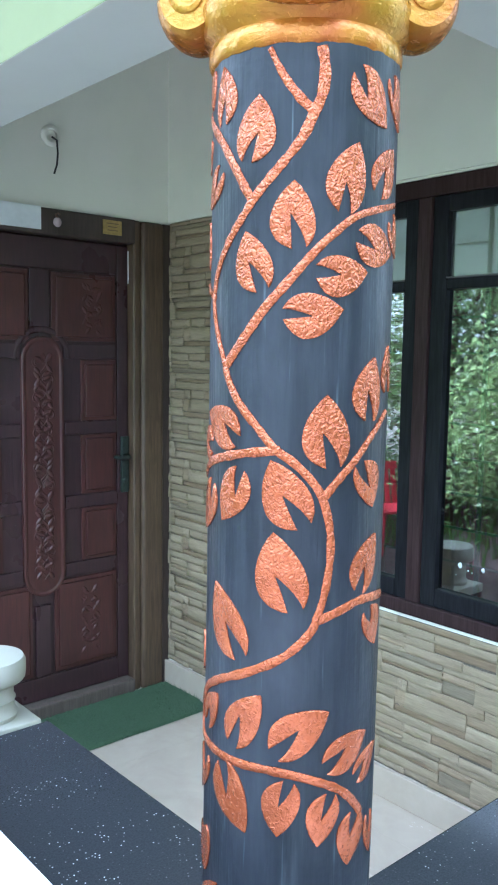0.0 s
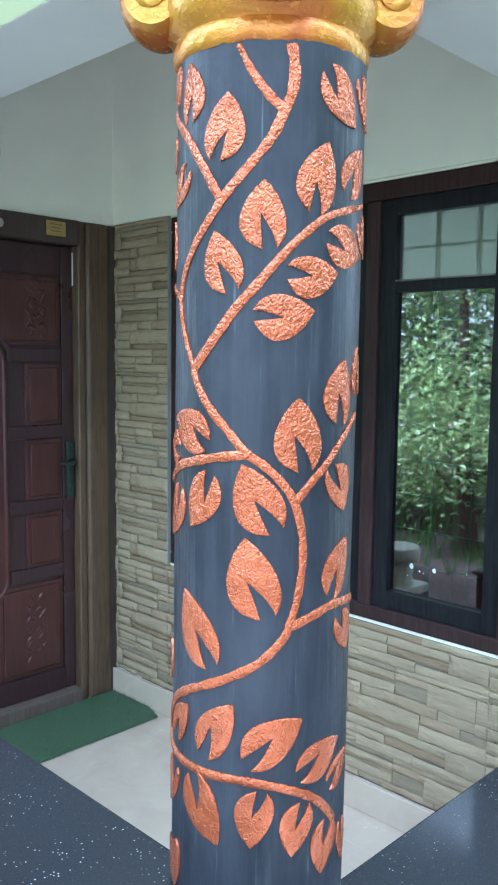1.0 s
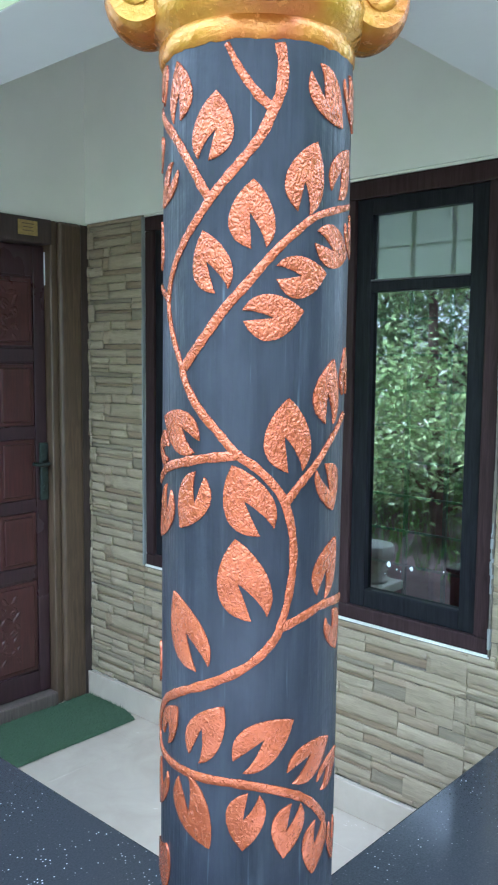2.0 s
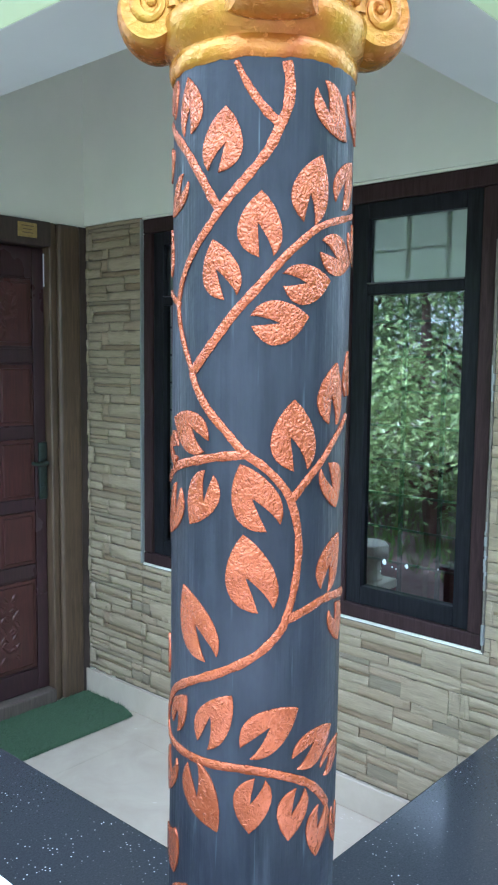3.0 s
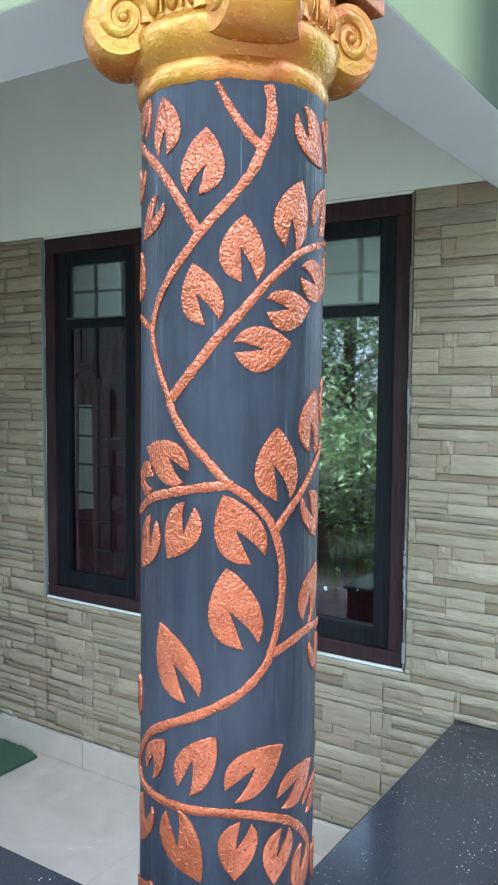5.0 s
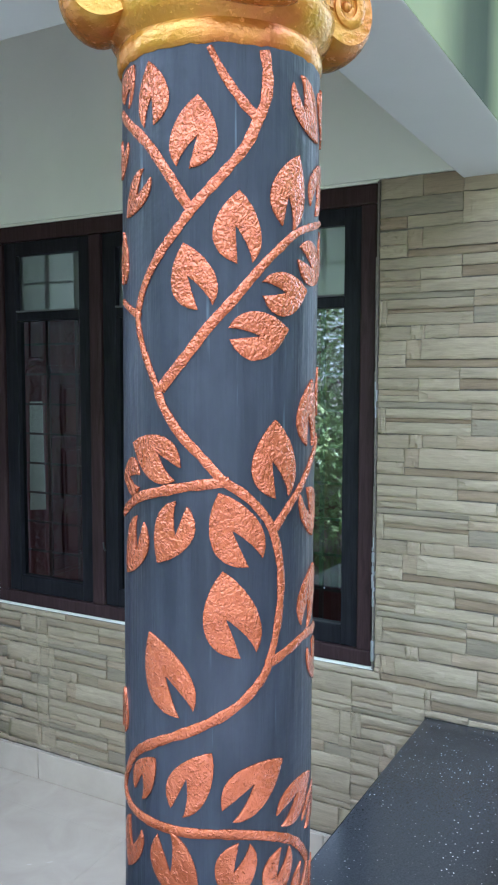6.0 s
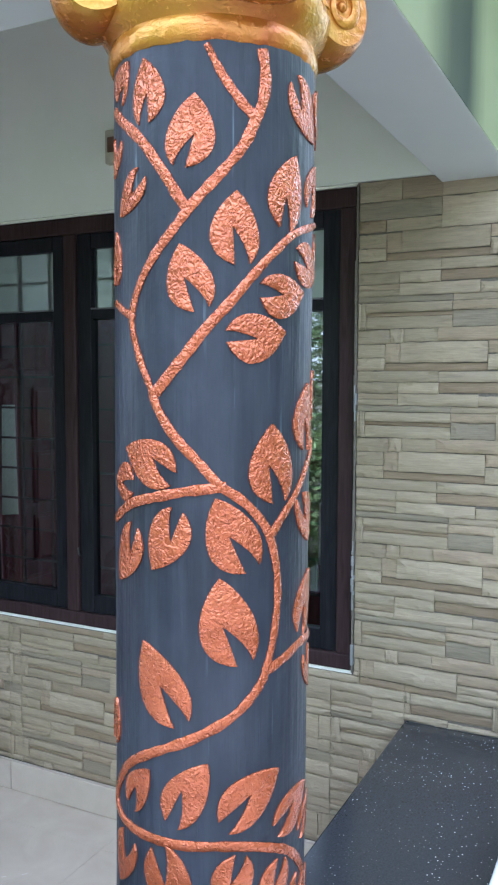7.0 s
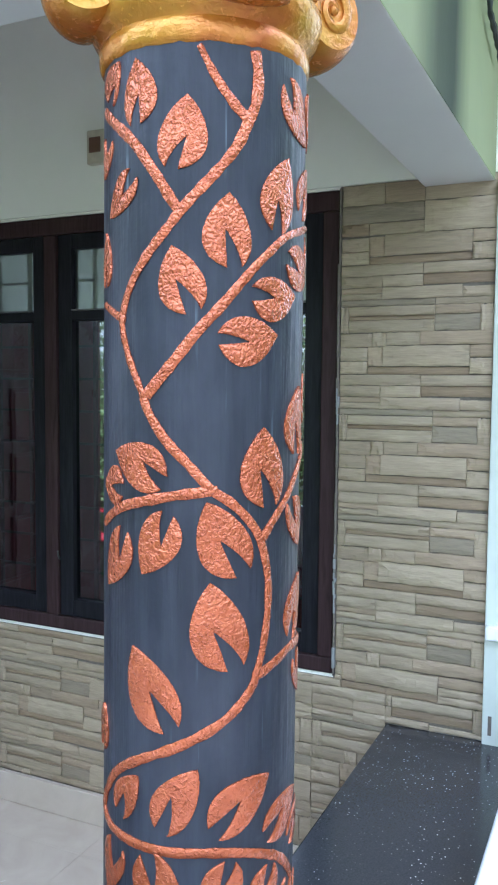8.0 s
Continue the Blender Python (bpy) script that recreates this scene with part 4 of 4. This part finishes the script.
def volute(theta):
    """One corner scroll: a waisted roll lying across the diagonal, a spiral on each end."""
    b = bmesh.new()
    half, R0, n, m = 0.052, 0.0475, 36, 13
    rings = []
    for j in range(m):
        f = -1 + 2 * j / (m - 1)
        r = R0 * (1.07 - 0.13 * f * f - 0.05 * f ** 8)
        rings.append([b.verts.new((r * math.cos(2 * math.pi * k / n), f * half, 1.1 * r * math.sin(2 * math.pi * k / n))) for k in range(n)])
    for r0, r1 in zip(rings, rings[1:]):
        for k in range(n):
            b.faces.new((r0[k], r0[(k + 1) % n], r1[(k + 1) % n], r1[k]))
    b.faces.new(rings[0])
    b.faces.new(rings[-1])
    for sgn in (-1, 1):
        pts, rad = [], []
        for i in range(46):
            t = i / 45
            a = -math.pi * 0.1 + t * 2 * math.pi * 1.55
            r = (R0 - 0.015) * (1 - 0.88 * t)
            pts.append((-r * math.cos(a), sgn * (half - 0.003), 1.08 * r * math.sin(a)))
            rad.append(0.0115 * (1 - 0.55 * t))
        tube(pts, rad, 8, b, (0, 1, 0))
        bmesh.ops.create_icosphere(b, subdivisions=2, radius=0.007, matrix=Matrix.Translation((0, sgn * (half - 0.001), 0)))
    # web that joins the roll to the drum and the abacus
    box((-0.080, -half * 0.42, 0.004), (0.0, half * 0.42, 0.034), 0.013, b, 4)
    # the two spiral faces open outwards to the sides of the capital
    for v in b.verts:
        v.co.y -= 0.34 * v.co.x * v.co.y / half
    bmesh.ops.recalc_face_normals(b, faces=b.faces[:])
    b.transform(Matrix.Translation((0, 0, 2.031 - SEAT)) @ Matrix.Rotation(radians(theta), 4, "Z") @ Matrix.Translation((0.154, 0, 0)))
    return part("volute", b, M_GOLD, capital, "gold scroll at the capital's corner", True)


for theta in (45, 135, 225, 315):
    volute(theta)

# eggs and darts on the four faces between the scrolls
for q in range(4):
    for k in range(-1, 2):
        b = bmesh.new()
        a = radians(90 * q + k * 13)
        bmesh.ops.create_icosphere(b, subdivisions=2, radius=1)
        b.transform(Matrix.Rotation(a, 4, "Z") @ Matrix.Translation((0.137, 0, 2.046 - SEAT)) @ Matrix.Diagonal((0.011, 0.0105, 0.021, 1)))
        part("egg", b, M_GOLD, capital, "", True)
        if k < 1:
            a = radians(90 * q + (k + 0.5) * 13)
            part("dart", tube([tuple(Matrix.Rotation(a, 3, "Z") @ Vector((0.139, 0, z - SEAT))) for z in (2.064, 2.045, 2.026)], [0.0032, 0.003, 0.0018], 6), M_GOLD, capital, "", True)
# beads of thick paint along the bell
random.seed(3)
b = bmesh.new()
for k in range(70):
    a = random.uniform(0, 2 * math.pi)
    z = random.choice((1.998, 2.004, 2.012)) + random.uniform(-0.006, 0.006)
    r = {True: 0.1455, False: 0.1345}[z > 1.98]
    bmesh.ops.create_icosphere(b, subdivisions=1, radius=random.uniform(0.001, 0.0026), matrix=Matrix.Translation((r * math.cos(a), r * math.sin(a), z - SEAT)) @ Matrix.Rotation(a, 4, "Z") @ Matrix.Diagonal((0.6, 1.8, 0.8, 1)))
part("paint_lumps", b, M_GOLD, capital, "dried drips of gold paint", True)

# ---- small things ----
newel = thing("baluster", (1.125, 2.56, 0.372), "short white turned baluster on a low plinth by the entrance", "baluster")
part("plinth_wall", box((-0.115, -0.115, -0.3715), (0.115, 0.115, 0.0), 0.004), M_OXIDE, newel, "dark red painted base")
part("plinth", box((-0.118, -0.118, 0.0005), (0.118, 0.118, 0.045), 0.006), M_CREAM, newel)
part("turned_shaft", lathe([(0.082, 0.0455), (0.087, 0.06), (0.077, 0.073), (0.077, 0.10), (0.081, 0.106), (0.075, 0.115), (0.075, 0.147), (0.088, 0.16), (0.106, 0.167)], 40), M_CREAM, newel, "ringed white shaft", True)
part("cap", lathe([(0.104, 0.1675), (0.111, 0.174), (0.113, 0.195), (0.113, 0.224), (0.106, 0.238), (0.07, 0.243)], 40), M_CREAM, newel, "round white cap", True)

mat_b = bmesh.new()
bmesh.ops.create_grid(mat_b, x_segments=110, y_segments=44, size=0.5)
for v in mat_b.verts:
    x, y = 1.32 + (v.co.x + 0.5) * 0.965, 2.882 + (v.co.y + 0.5) * 0.36
    if x > 2.2 and y < 2.98:
        x -= 0.03 * ((x - 2.2) / 0.085) * ((2.98 - y) / 0.1)
    y += 0.006 * noise.noise(Vector((x * 6, y * 6, 0)))
    inner = 0.0 if abs(v.co.x) > 0.494 or abs(v.co.y) > 0.49 else 1.0
    v.co = Vector((x - 1.80, y - 3.06, 0.003 + inner * (0.009 + 0.0045 * noise.noise(Vector((x * 160, y * 160, 0))))))
mat_ob = tagged(link("door_mat", mat_b, M_TURF), "green artificial turf doormat on the tiles", "doormat")
mat_ob.location = (1.80, 3.06, 0)
random.seed(19)
verts, faces = [], []
for k in range(9000):
    x, y, a = random.uniform(-0.485, 0.485), random.uniform(-0.182, 0.182), random.uniform(0, 6.28)
    if x > 0.40 and y < -0.08:
        x -= 0.03 * ((x - 0.40) / 0.085) * ((-0.08 - y) / 0.1)
    dx, dy, h = 0.0016 * math.cos(a), 0.0016 * math.sin(a), random.uniform(0.014, 0.024)
    i0 = len(verts)
    verts += [(x - dx, y - dy, 0.004), (x + dx, y + dy, 0.004), (x + random.uniform(-0.008, 0.008), y + random.uniform(-0.008, 0.008), h)]
    faces.append((i0, i0 + 1, i0 + 2))
me = bpy.data.meshes.new("turf_nap")
me.from_pydata(verts, [], faces)
me.materials.append(M_TURF)
new("turf_nap", me).parent = mat_ob

sign = thing("paper_sign", (1.55, DY - 0.0215, 2.085), "blank white paper sign pinned on the door head", "sign")
part("sheet", box((-0.16, -0.0015, -0.045), (0.121, 0.0012, 0.046), 0.0004), M_PAPER, sign)
plate = thing("name_plate", (2.00, DY - 0.020, 2.083), "small worn brass plate screwed to the door frame", "plate")
part("plate_body", box((-0.046, -0.004, -0.030), (0.046, 0.0, 0.030), 0.0015), M_BRASS, plate)
for k, wdt in enumerate((0.06, 0.045, 0.052)):
    part("text_bar", box((-wdt / 2, -0.0052, 0.014 - 0.014 * k), (wdt / 2, -0.0041, 0.018 - 0.014 * k)), M_INK, plate, "unreadable line of writing")
charm = thing("door_charm", (1.742, DY - 0.02, 2.082), "small round white and pink ornament on the door head", "ornament")
b = lathe([(0.017, 0), (0.019, 0.004), (0.013, 0.010), (0.004, 0.012)], 24)
b.transform(Matrix.Translation((0, 0, -0.006)) @ Matrix.Rotation(radians(90), 4, "X"))
part("disc", b, M_PINK, charm, "", True)
part("hook", tube([(0, -0.003, 0.012), (-0.010, -0.008, 0.022), (0.0, -0.010, 0.030), (0.010, -0.008, 0.024)], 0.004, 8, None, (0, 1, 0)), M_BROWN, charm, "small dark hook", True)

point = thing("ceiling_rose", (1.728, DY, 2.415), "empty round lamp point with a loose wire on the wall", "lamp point")
b = lathe([(0.042, 0.0), (0.042, 0.006), (0.034, 0.012), (0.024, 0.012), (0.022, 0.003)], 32)
b.transform(Matrix.Rotation(radians(90), 4, "X"))
part("ring", b, M_WALL, point, "grey plaster-smeared ring", True)
part("wire", tube([(0.004, -0.006, -0.005), (0.012, -0.03, -0.02), (0.016, -0.03, -0.07), (0.014, -0.025, -0.115), (0.004, -0.02, -0.15)], 0.004, 8), M_CABLE, point, "dangling grey wire", True)

box_s = thing("wall_socket", (WX + 0.002, 2.150, 2.335), "small cream wall socket with a brown face", "socket")
part("housing", box((-0.028, -0.035, -0.055), (0.0, 0.035, 0.055), 0.005), M_PLASTIC, box_s)
part("face", box((-0.034, -0.022, -0.02), (-0.0282, 0.022, 0.03), 0.003), M_BROWN, box_s, "brown bakelite face")

cable = thing("hanging_cable", (2.04, 0.866, 2.44), "black cable hanging along the green fascia", "cable")
run = [Vector(p) for p in ((-0.06, -0.010, 0.5), (-0.03, -0.012, 0.25), (0.0, -0.011, 0.0), (0.10, -0.014, -0.03), (0.18, -0.012, -0.05))]
line = [run[k // 9].lerp(run[k // 9 + 1], k % 9 / 9) for k in range(36)] + [run[-1]]
moss = [0.007 + 0.004 * noise.noise(p * 45) for p in line]
part("sheath", tube([tuple(p + Vector((0.004 * noise.noise(p * 30), 0, 0))) for p in line], moss, 8), M_CABLE, cable, "mossy black sheath", True)

# ---- garden that the window mirrors ----
def tree(at, height, spread, seed, material, leaves=2600, broad=1.0):
    random.seed(seed)
    ob = thing("tree", at, "leafy green garden tree with a slender trunk", "tree", "garden trees")
    b = bmesh.new()
    tips = []
    top = Vector((random.uniform(-0.3, 0.3), random.uniform(-0.3, 0.3), height * 0.8))
    tube([(0, 0, -0.05), tuple(top * 0.35 + Vector((0.08, 0.02, 0))), tuple(top * 0.7), tuple(top)], [0.09, 0.07, 0.045, 0.015], 9, b)
    for k in range(14):
        f = random.uniform(0.10, 0.95)
        p0 = top * f
        a = random.uniform(0, 2 * math.pi)
        r = spread * random.uniform(0.45, 1.0) * (1.1 - 0.5 * f)
        p2 = p0 + Vector((r * math.cos(a), r * math.sin(a), random.uniform(0.0, 0.7)))
        p1 = (p0 + p2) / 2 + Vector((0, 0, 0.15))
        tube([tuple(p0), tuple(p1), tuple(p2)], [0.028, 0.018, 0.006], 6, b)
        tips += [p1, p2, (p1 + p2) / 2]
    part("trunk", b, M_BARK, ob, "brown branching trunk", True)
    verts, faces = [], []
    for k in range(leaves):
        c = random.choice(tips) + Vector((random.gauss(0, 0.28), random.gauss(0, 0.28), random.gauss(0, 0.24))) * spread * 0.75
        if c.z < 0.1:
            c.z = 0.1 + random.random() * 0.3
        s2 = random.uniform(0.024, 0.054) * broad
        rot = Euler((random.uniform(-0.9, 0.9), random.uniform(-0.9, 0.9), random.uniform(0, 6.28))).to_matrix()
        i0 = len(verts)
        for q in ((0, -1, 0), (0.42, -0.1, 0.12), (0, 1, -0.05), (-0.42, -0.1, 0.12)):
            verts.append(c + rot @ (Vector(q) * s2))
        faces += [(i0, i0 + 1, i0 + 2), (i0, i0 + 2, i0 + 3)]
    me = bpy.data.meshes.new("crown")
    me.from_pydata(verts, [], faces)
    me.materials.append(material)
    cr = new("crown", me)
    cr.parent = ob
    return ob


G = -0.34
GARDEN = ((-2.6, 4.2, 3.6, 1.25), (-3.2, 5.6, 4.2, 1.5), (-1.9, 6.4, 3.4, 1.2), (-4.4, 4.6, 5.0, 1.8), (-4.6, 7.0, 5.2, 1.9), (-2.9, 8.4, 4.6, 1.7),
          (-0.9, 7.9, 3.8, 1.4), (-5.6, 9.4, 6.0, 2.2), (-4.2, 2.6, 4.2, 1.5), (-1.0, 10.2, 5.0, 1.9), (-6.5, 5.8, 6.2, 2.4), (-7.5, 8.0, 7.0, 2.8), (-7.0, 3.4, 6.6, 2.5), (-9.0, 5.0, 7.6, 3.0), (-9.5, 1.6, 7.0, 2.8), (-9.5, 10.5, 8.0, 3.2))
for k, (x, y, h, sp) in enumerate(GARDEN):
    tree((x, y, G), h * 1.15, sp, 20 + k, (M_FOLIAGE, M_FOLIAGE_DARK)[k % 2], 14000)
# unseen trees added round the yard, blocking low sky and greening the shaft's reflections
UNSEEN_RING = ((2.6, -3.0, 5.4, 1.9), (4.6, -2.4, 5.6, 2.0), (6.8, -2.0, 6.2, 2.3), (4.0, -5.0, 7.0, 2.6), (0.4, -4.2, 6.0, 2.2), (-1.9, -4.6, 6.2, 2.3),
        (-4.2, -3.6, 6.0, 2.2), (-5.6, -1.4, 6.4, 2.4), (-6.0, 0.9, 6.4, 2.4), (-3.4, -6.4, 7.4, 2.8), (1.2, -6.8, 7.4, 2.8), (-7.6, -3.6, 7.4, 2.9),
        (2.2, -1.9, 3.4, 1.1), (3.7, -1.5, 3.6, 1.2))
for k, (x, y, h, sp) in enumerate(UNSEEN_RING):
    tree((x, y, G), h * 1.1, sp, 60 + k, (M_FOLIAGE_DARK, M_FOLIAGE)[k % 2], 9000, 1.4)

# dark planting bed under the trees, its edge sinking into the yard
b = bmesh.new()
bmesh.ops.create_grid(b, x_segments=40, y_segments=40, size=1)
for v in b.verts:
    e = max(abs(v.co.x), abs(v.co.y))
    h = 0.05 * min(1, (1 - e) / 0.15) + 0.025 * noise.noise(v.co * 7) - 0.012
    v.co = Vector((-2.6 + 2.1 * v.co.x, 5.6 + 3.2 * v.co.y, G + h))
setting("garden_bed", b, M_SOIL, "dark bare soil of the planting bed under trees", "soil")


def garden_chair(at, turn):
    """A moulded plastic armchair."""
    ob = thing("plastic_chair", at, "faded red moulded plastic garden chair on bare soil", "chair")
    ob.rotation_euler.z = radians(turn)
    part("seat", box((-0.22, -0.21, 0.40), (0.22, 0.22, 0.425), 0.011), M_RED, ob)
    for sx in (-1, 1):
        for sy in (-1, 1):
            part("leg", tube([(0.24 * sx, 0.23 * sy, 0), (0.215 * sx, 0.20 * sy, 0.25), (0.20 * sx, 0.185 * sy, 0.41)], [0.016, 0.02, 0.024], 8), M_RED, ob)
        part("armrest", tube([(0.21 * sx, 0.19, 0.41), (0.25 * sx, 0.19, 0.60), (0.25 * sx, 0.0, 0.63), (0.22 * sx, -0.22, 0.64)], 0.018, 8), M_RED, ob)
    b = bmesh.new()
    for k in range(5):
        x = -0.16 + 0.08 * k
        box((x - 0.027, -0.225, 0.42), (x + 0.027, -0.207, 0.78 + 0.03 * (1 - (x / 0.16) ** 2)), 0.006, b)
    box((-0.21, -0.228, 0.76), (0.21, -0.205, 0.84), 0.01, b)
    b.transform(Matrix.Translation((0, -0.22, 0.42)) @ Matrix.Rotation(radians(12), 4, "X") @ Matrix.Translation((0, 0.22, -0.42)))
    part("backrest", b, M_RED, ob, "slatted red plastic back")
    return ob


garden_chair((-1.6, 5.12, G + 0.02), 200)

random.seed(77)
verts, faces = [], []
for k in range(9000):
    x, y = random.uniform(-7, -1.4), random.uniform(2.2, 10)
    if random.random() > 0.35 + 0.65 * (x < -2.0):
        continue
    h, a = random.uniform(0.08, 0.30), random.uniform(0, 6.28)
    dx, dy = 0.012 * math.cos(a), 0.012 * math.sin(a)
    i0 = len(verts)
    verts += [(x - dx, y - dy, G - 0.02), (x + dx, y + dy, G - 0.02), (x + random.uniform(-0.1, 0.1), y + random.uniform(-0.1, 0.1), G + h)]
    faces.append((i0, i0 + 1, i0 + 2))
me = bpy.data.meshes.new("grass")
me.from_pydata(verts, [], faces)
me.materials.append(M_GRASS)
tagged(new("grass", me), "tufts of green grass at the garden's edge", "grass", kind="stuff")

# ---- pieces: floor tiles and stone cladding ----
for i in range(3):
    for j in range(4):
        x0, y0 = 0.92 + 0.6006 * i, DY + 0.05 - 0.6006 * (j + 1)
        x1, y1 = min(x0 + 0.600, WX + 0.010), y0 + 0.600
        x0, y0 = max(x0, 1.02), max(y0, 1.02)
        if x1 - x0 > 0.02 and y1 - y0 > 0.02:
            part("floor_tile", box((x0, y0, -0.0018), (x1, y1, 0.0), 0.0004, seg=1), M_TILE, floor)

TILE_W, TILE_H, TILE_TOP = 0.6215, 0.315, 1.489
# one cast tile: its stones as near edge, far edge, top and bottom within the tile
UPPER = ((0, .285, 0, .018), (.285, .47, 0, .019), (.47, .6215, 0, .019), (0, .033, .018, .096), (.033, .285, .019, .047), (.033, .285, .047, .059),
         (.033, .285, .059, .094), (.285, .418, .019, .045), (.285, .41, .045, .092), (.41, .583, .020, .098), (.583, .6215, .020, .096),
         (0, .106, .096, .137), (.106, .146, .094, .135), (.146, .245, .094, .132), (.245, .448, .092, .131), (.448, .58, .098, .132), (.58, .6215, .096, .135))
LOWER = ((0, .092, .137, .177), (.092, .138, .135, .192), (.138, .384, .132, .192), (.384, .53, .131, .166), (.53, .6215, .134, .176), (.384, .6215, .168, .214),
         (0, .092, .177, .214), (.092, .384, .193, .215), (0, .25, .215, .247), (.25, .484, .216, .247), (.25, .484, .247, .277), (0, .132, .247, .280),
         (.132, .25, .247, .280), (.484, .6215, .215, .284), (0, .132, .280, .297), (0, .132, .297, .315), (.132, .36, .280, .315), (.36, .6215, .285, .315))
# tone of each stone: 0 sand, 1 pale, 2 grey, 3 brown, 4 pinkish; and how far it stands out, in millimetres
TONES = "20000304210010400" "041421130030104011"
PROUD = (8, 7, 9, 13, 14, 7, 12, 11, 7, 14, 10, 11, 15, 8, 13, 9, 12, 10, 9, 16, 9, 7, 14, 15, 7, 13, 14, 7, 11, 12, 15, 6, 11, 12, 10)

# six cleft faces of unit size in each tone, shared by the pieces
CLEFT = {}
for kind in range(6):
    b = bmesh.new()
    nx, nz = 8, 3
    vs = {}
    for i in range(nx + 1):
        for j in range(nz + 1):
            y, z = i / nx - 0.5, j / nz - 0.5
            rim = i in (0, nx) or j in (0, nz)
            d = -1.0 + 0.42 * noise.noise(Vector((y * 4 + kind * 7, z * 3, kind * 1.7))) + (0.16 if rim else 0)
            wob = noise.noise(Vector((y * 6, z * 6, kind * 3.1 + 5))) if rim else 0
            vs[i, j] = b.verts.new((d, y * (1 - 0.012 * abs(wob)), z * (1 - 0.15 * abs(wob))))
    for i in range(nx):
        for j in range(nz):
            b.faces.new((vs[i, j], vs[i, j + 1], vs[i + 1, j + 1], vs[i + 1, j]))
    made = bmesh.ops.extrude_edge_only(b, edges=[e for e in b.edges if e.is_boundary])
    for e in made["geom"]:
        if isinstance(e, bmesh.types.BMVert):
            e.co.x = 0.0
    bmesh.ops.recalc_face_normals(b, faces=b.faces[:])
    for f in b.faces:
        f.smooth = abs(f.normal.x) > 0.6
    for tone in range(5):
        me = bpy.data.meshes.new("stone")
        b.to_mesh(me)
        for m in STONES:
            me.materials.append(m)
        me.polygons.foreach_set("material_index", [tone] * len(me.polygons))
        CLEFT[kind, tone] = me
    b.free()


TILT = random.Random(23)


def lay_stone(a, b2, c, d, depth, kind, tone, join=None):
    """One stone between a and b2 along the wall and c and d in height, set by hand and so a trifle askew."""
    turn = Matrix.Rotation(radians(TILT.uniform(-0.45, 0.45)) * min(1.0, 0.12 / (b2 - a)), 4, "X")
    m = Matrix.Translation((BX - 0.0015, (a + b2) / 2, (c + d) / 2)) @ turn @ Matrix.Diagonal((depth, b2 - a - 0.001, d - c - 0.0006, 1))
    if join is not None:
        t = CLEFT[kind, tone].copy()
        t.transform(m)
        join.from_mesh(t)
        bpy.data.meshes.remove(t)
    else:
        ob = new("stone", CLEFT[kind, tone])
        ob.parent = wall_east
        ob.matrix_basis = m


def cladding(y_lo, y_hi, z_lo, z_hi, y_start, join=None):
    """Stone pieces over one stretch of the window wall, tile by tile; tiles run from y_start towards smaller y."""
    for row in range(-2, 6):
        for col in range(-1, 5):
            for n, (u0, u1, v0, v1) in enumerate(UPPER + LOWER):
                depth, kind, tone = PROUD[n] / 1200, (n * 5 + row) % 6, int(TONES[n])
                a, b2 = y_start - TILE_W * col - u1, y_start - TILE_W * col - u0
                top = TILE_TOP + TILE_H * (row - 2)
                a, b2, c, d = max(a, y_lo), min(b2, y_hi), max(top - v1, z_lo), min(top - v0, z_hi)
                if b2 - a < 0.006 or d - c < 0.005:
                    continue
                lay_stone(a, b2, c, d, depth, kind, tone, join)


# the recessed bed on which the stones lie
bed = bmesh.new()
box((BX - 0.003, 0.8625, SEAT), (BX - 0.0005, Y0 - 0.001, 2.135), 0, bed)
box((BX - 0.003, 1.14, 0.1065), (BX - 0.0005, Y1 + 0.2, Z0 - 0.0095), 0, bed)
box((BX - 0.003, Y1 + 0.009, Z0 - 0.009), (BX - 0.0005, DY, 2.135), 0, bed)
part("mortar_bed", bed, M_JOINT, wall_east, "dark recessed joints")
LAP = 0.724                     # the courses below this height are shifted along the wall
cladding(0.863, Y0 - 0.009, LAP, 1.987, Y0)
# the cut course under the beam
for n, (u0, u1, z0, z1, tone) in enumerate(((0.009, .135, 2.074, 2.134, 0), (.135, .25, 2.074, 2.134, 4), (.25, .447, 2.074, 2.134, 0), (0.009, .25, 2.022, 2.074, 2),
                                            (0.009, .09, 1.987, 2.022, 3), (.09, .25, 1.987, 2.022, 0), (.25, .447, 1.987, 2.074, 1))):
    lay_stone(Y0 - u1, Y0 - u0, z0, z1, PROUD[n] / 1200, n % 6, tone)
cladding(0.863, Y0 - 0.009, Z0 - 0.0095, LAP, 1.374)
cladding(0.863, 1.143, SEAT, Z0 - 0.0095, 1.374)
cladding(1.143, Y1 - 0.20, 0.113, Z0 - 0.0095, 3.2385)
far = bmesh.new()
cladding(Y1 + 0.010, DY - 0.009, 0.113, 2.134, 3.2385, far)
cladding(Y1 - 0.20, Y1 + 0.010, 0.113, Z0 - 0.0095, 3.2385, far)
rest = part("stone_rest", far, STONES, wall_east)
rest["kind"] = "stuff"
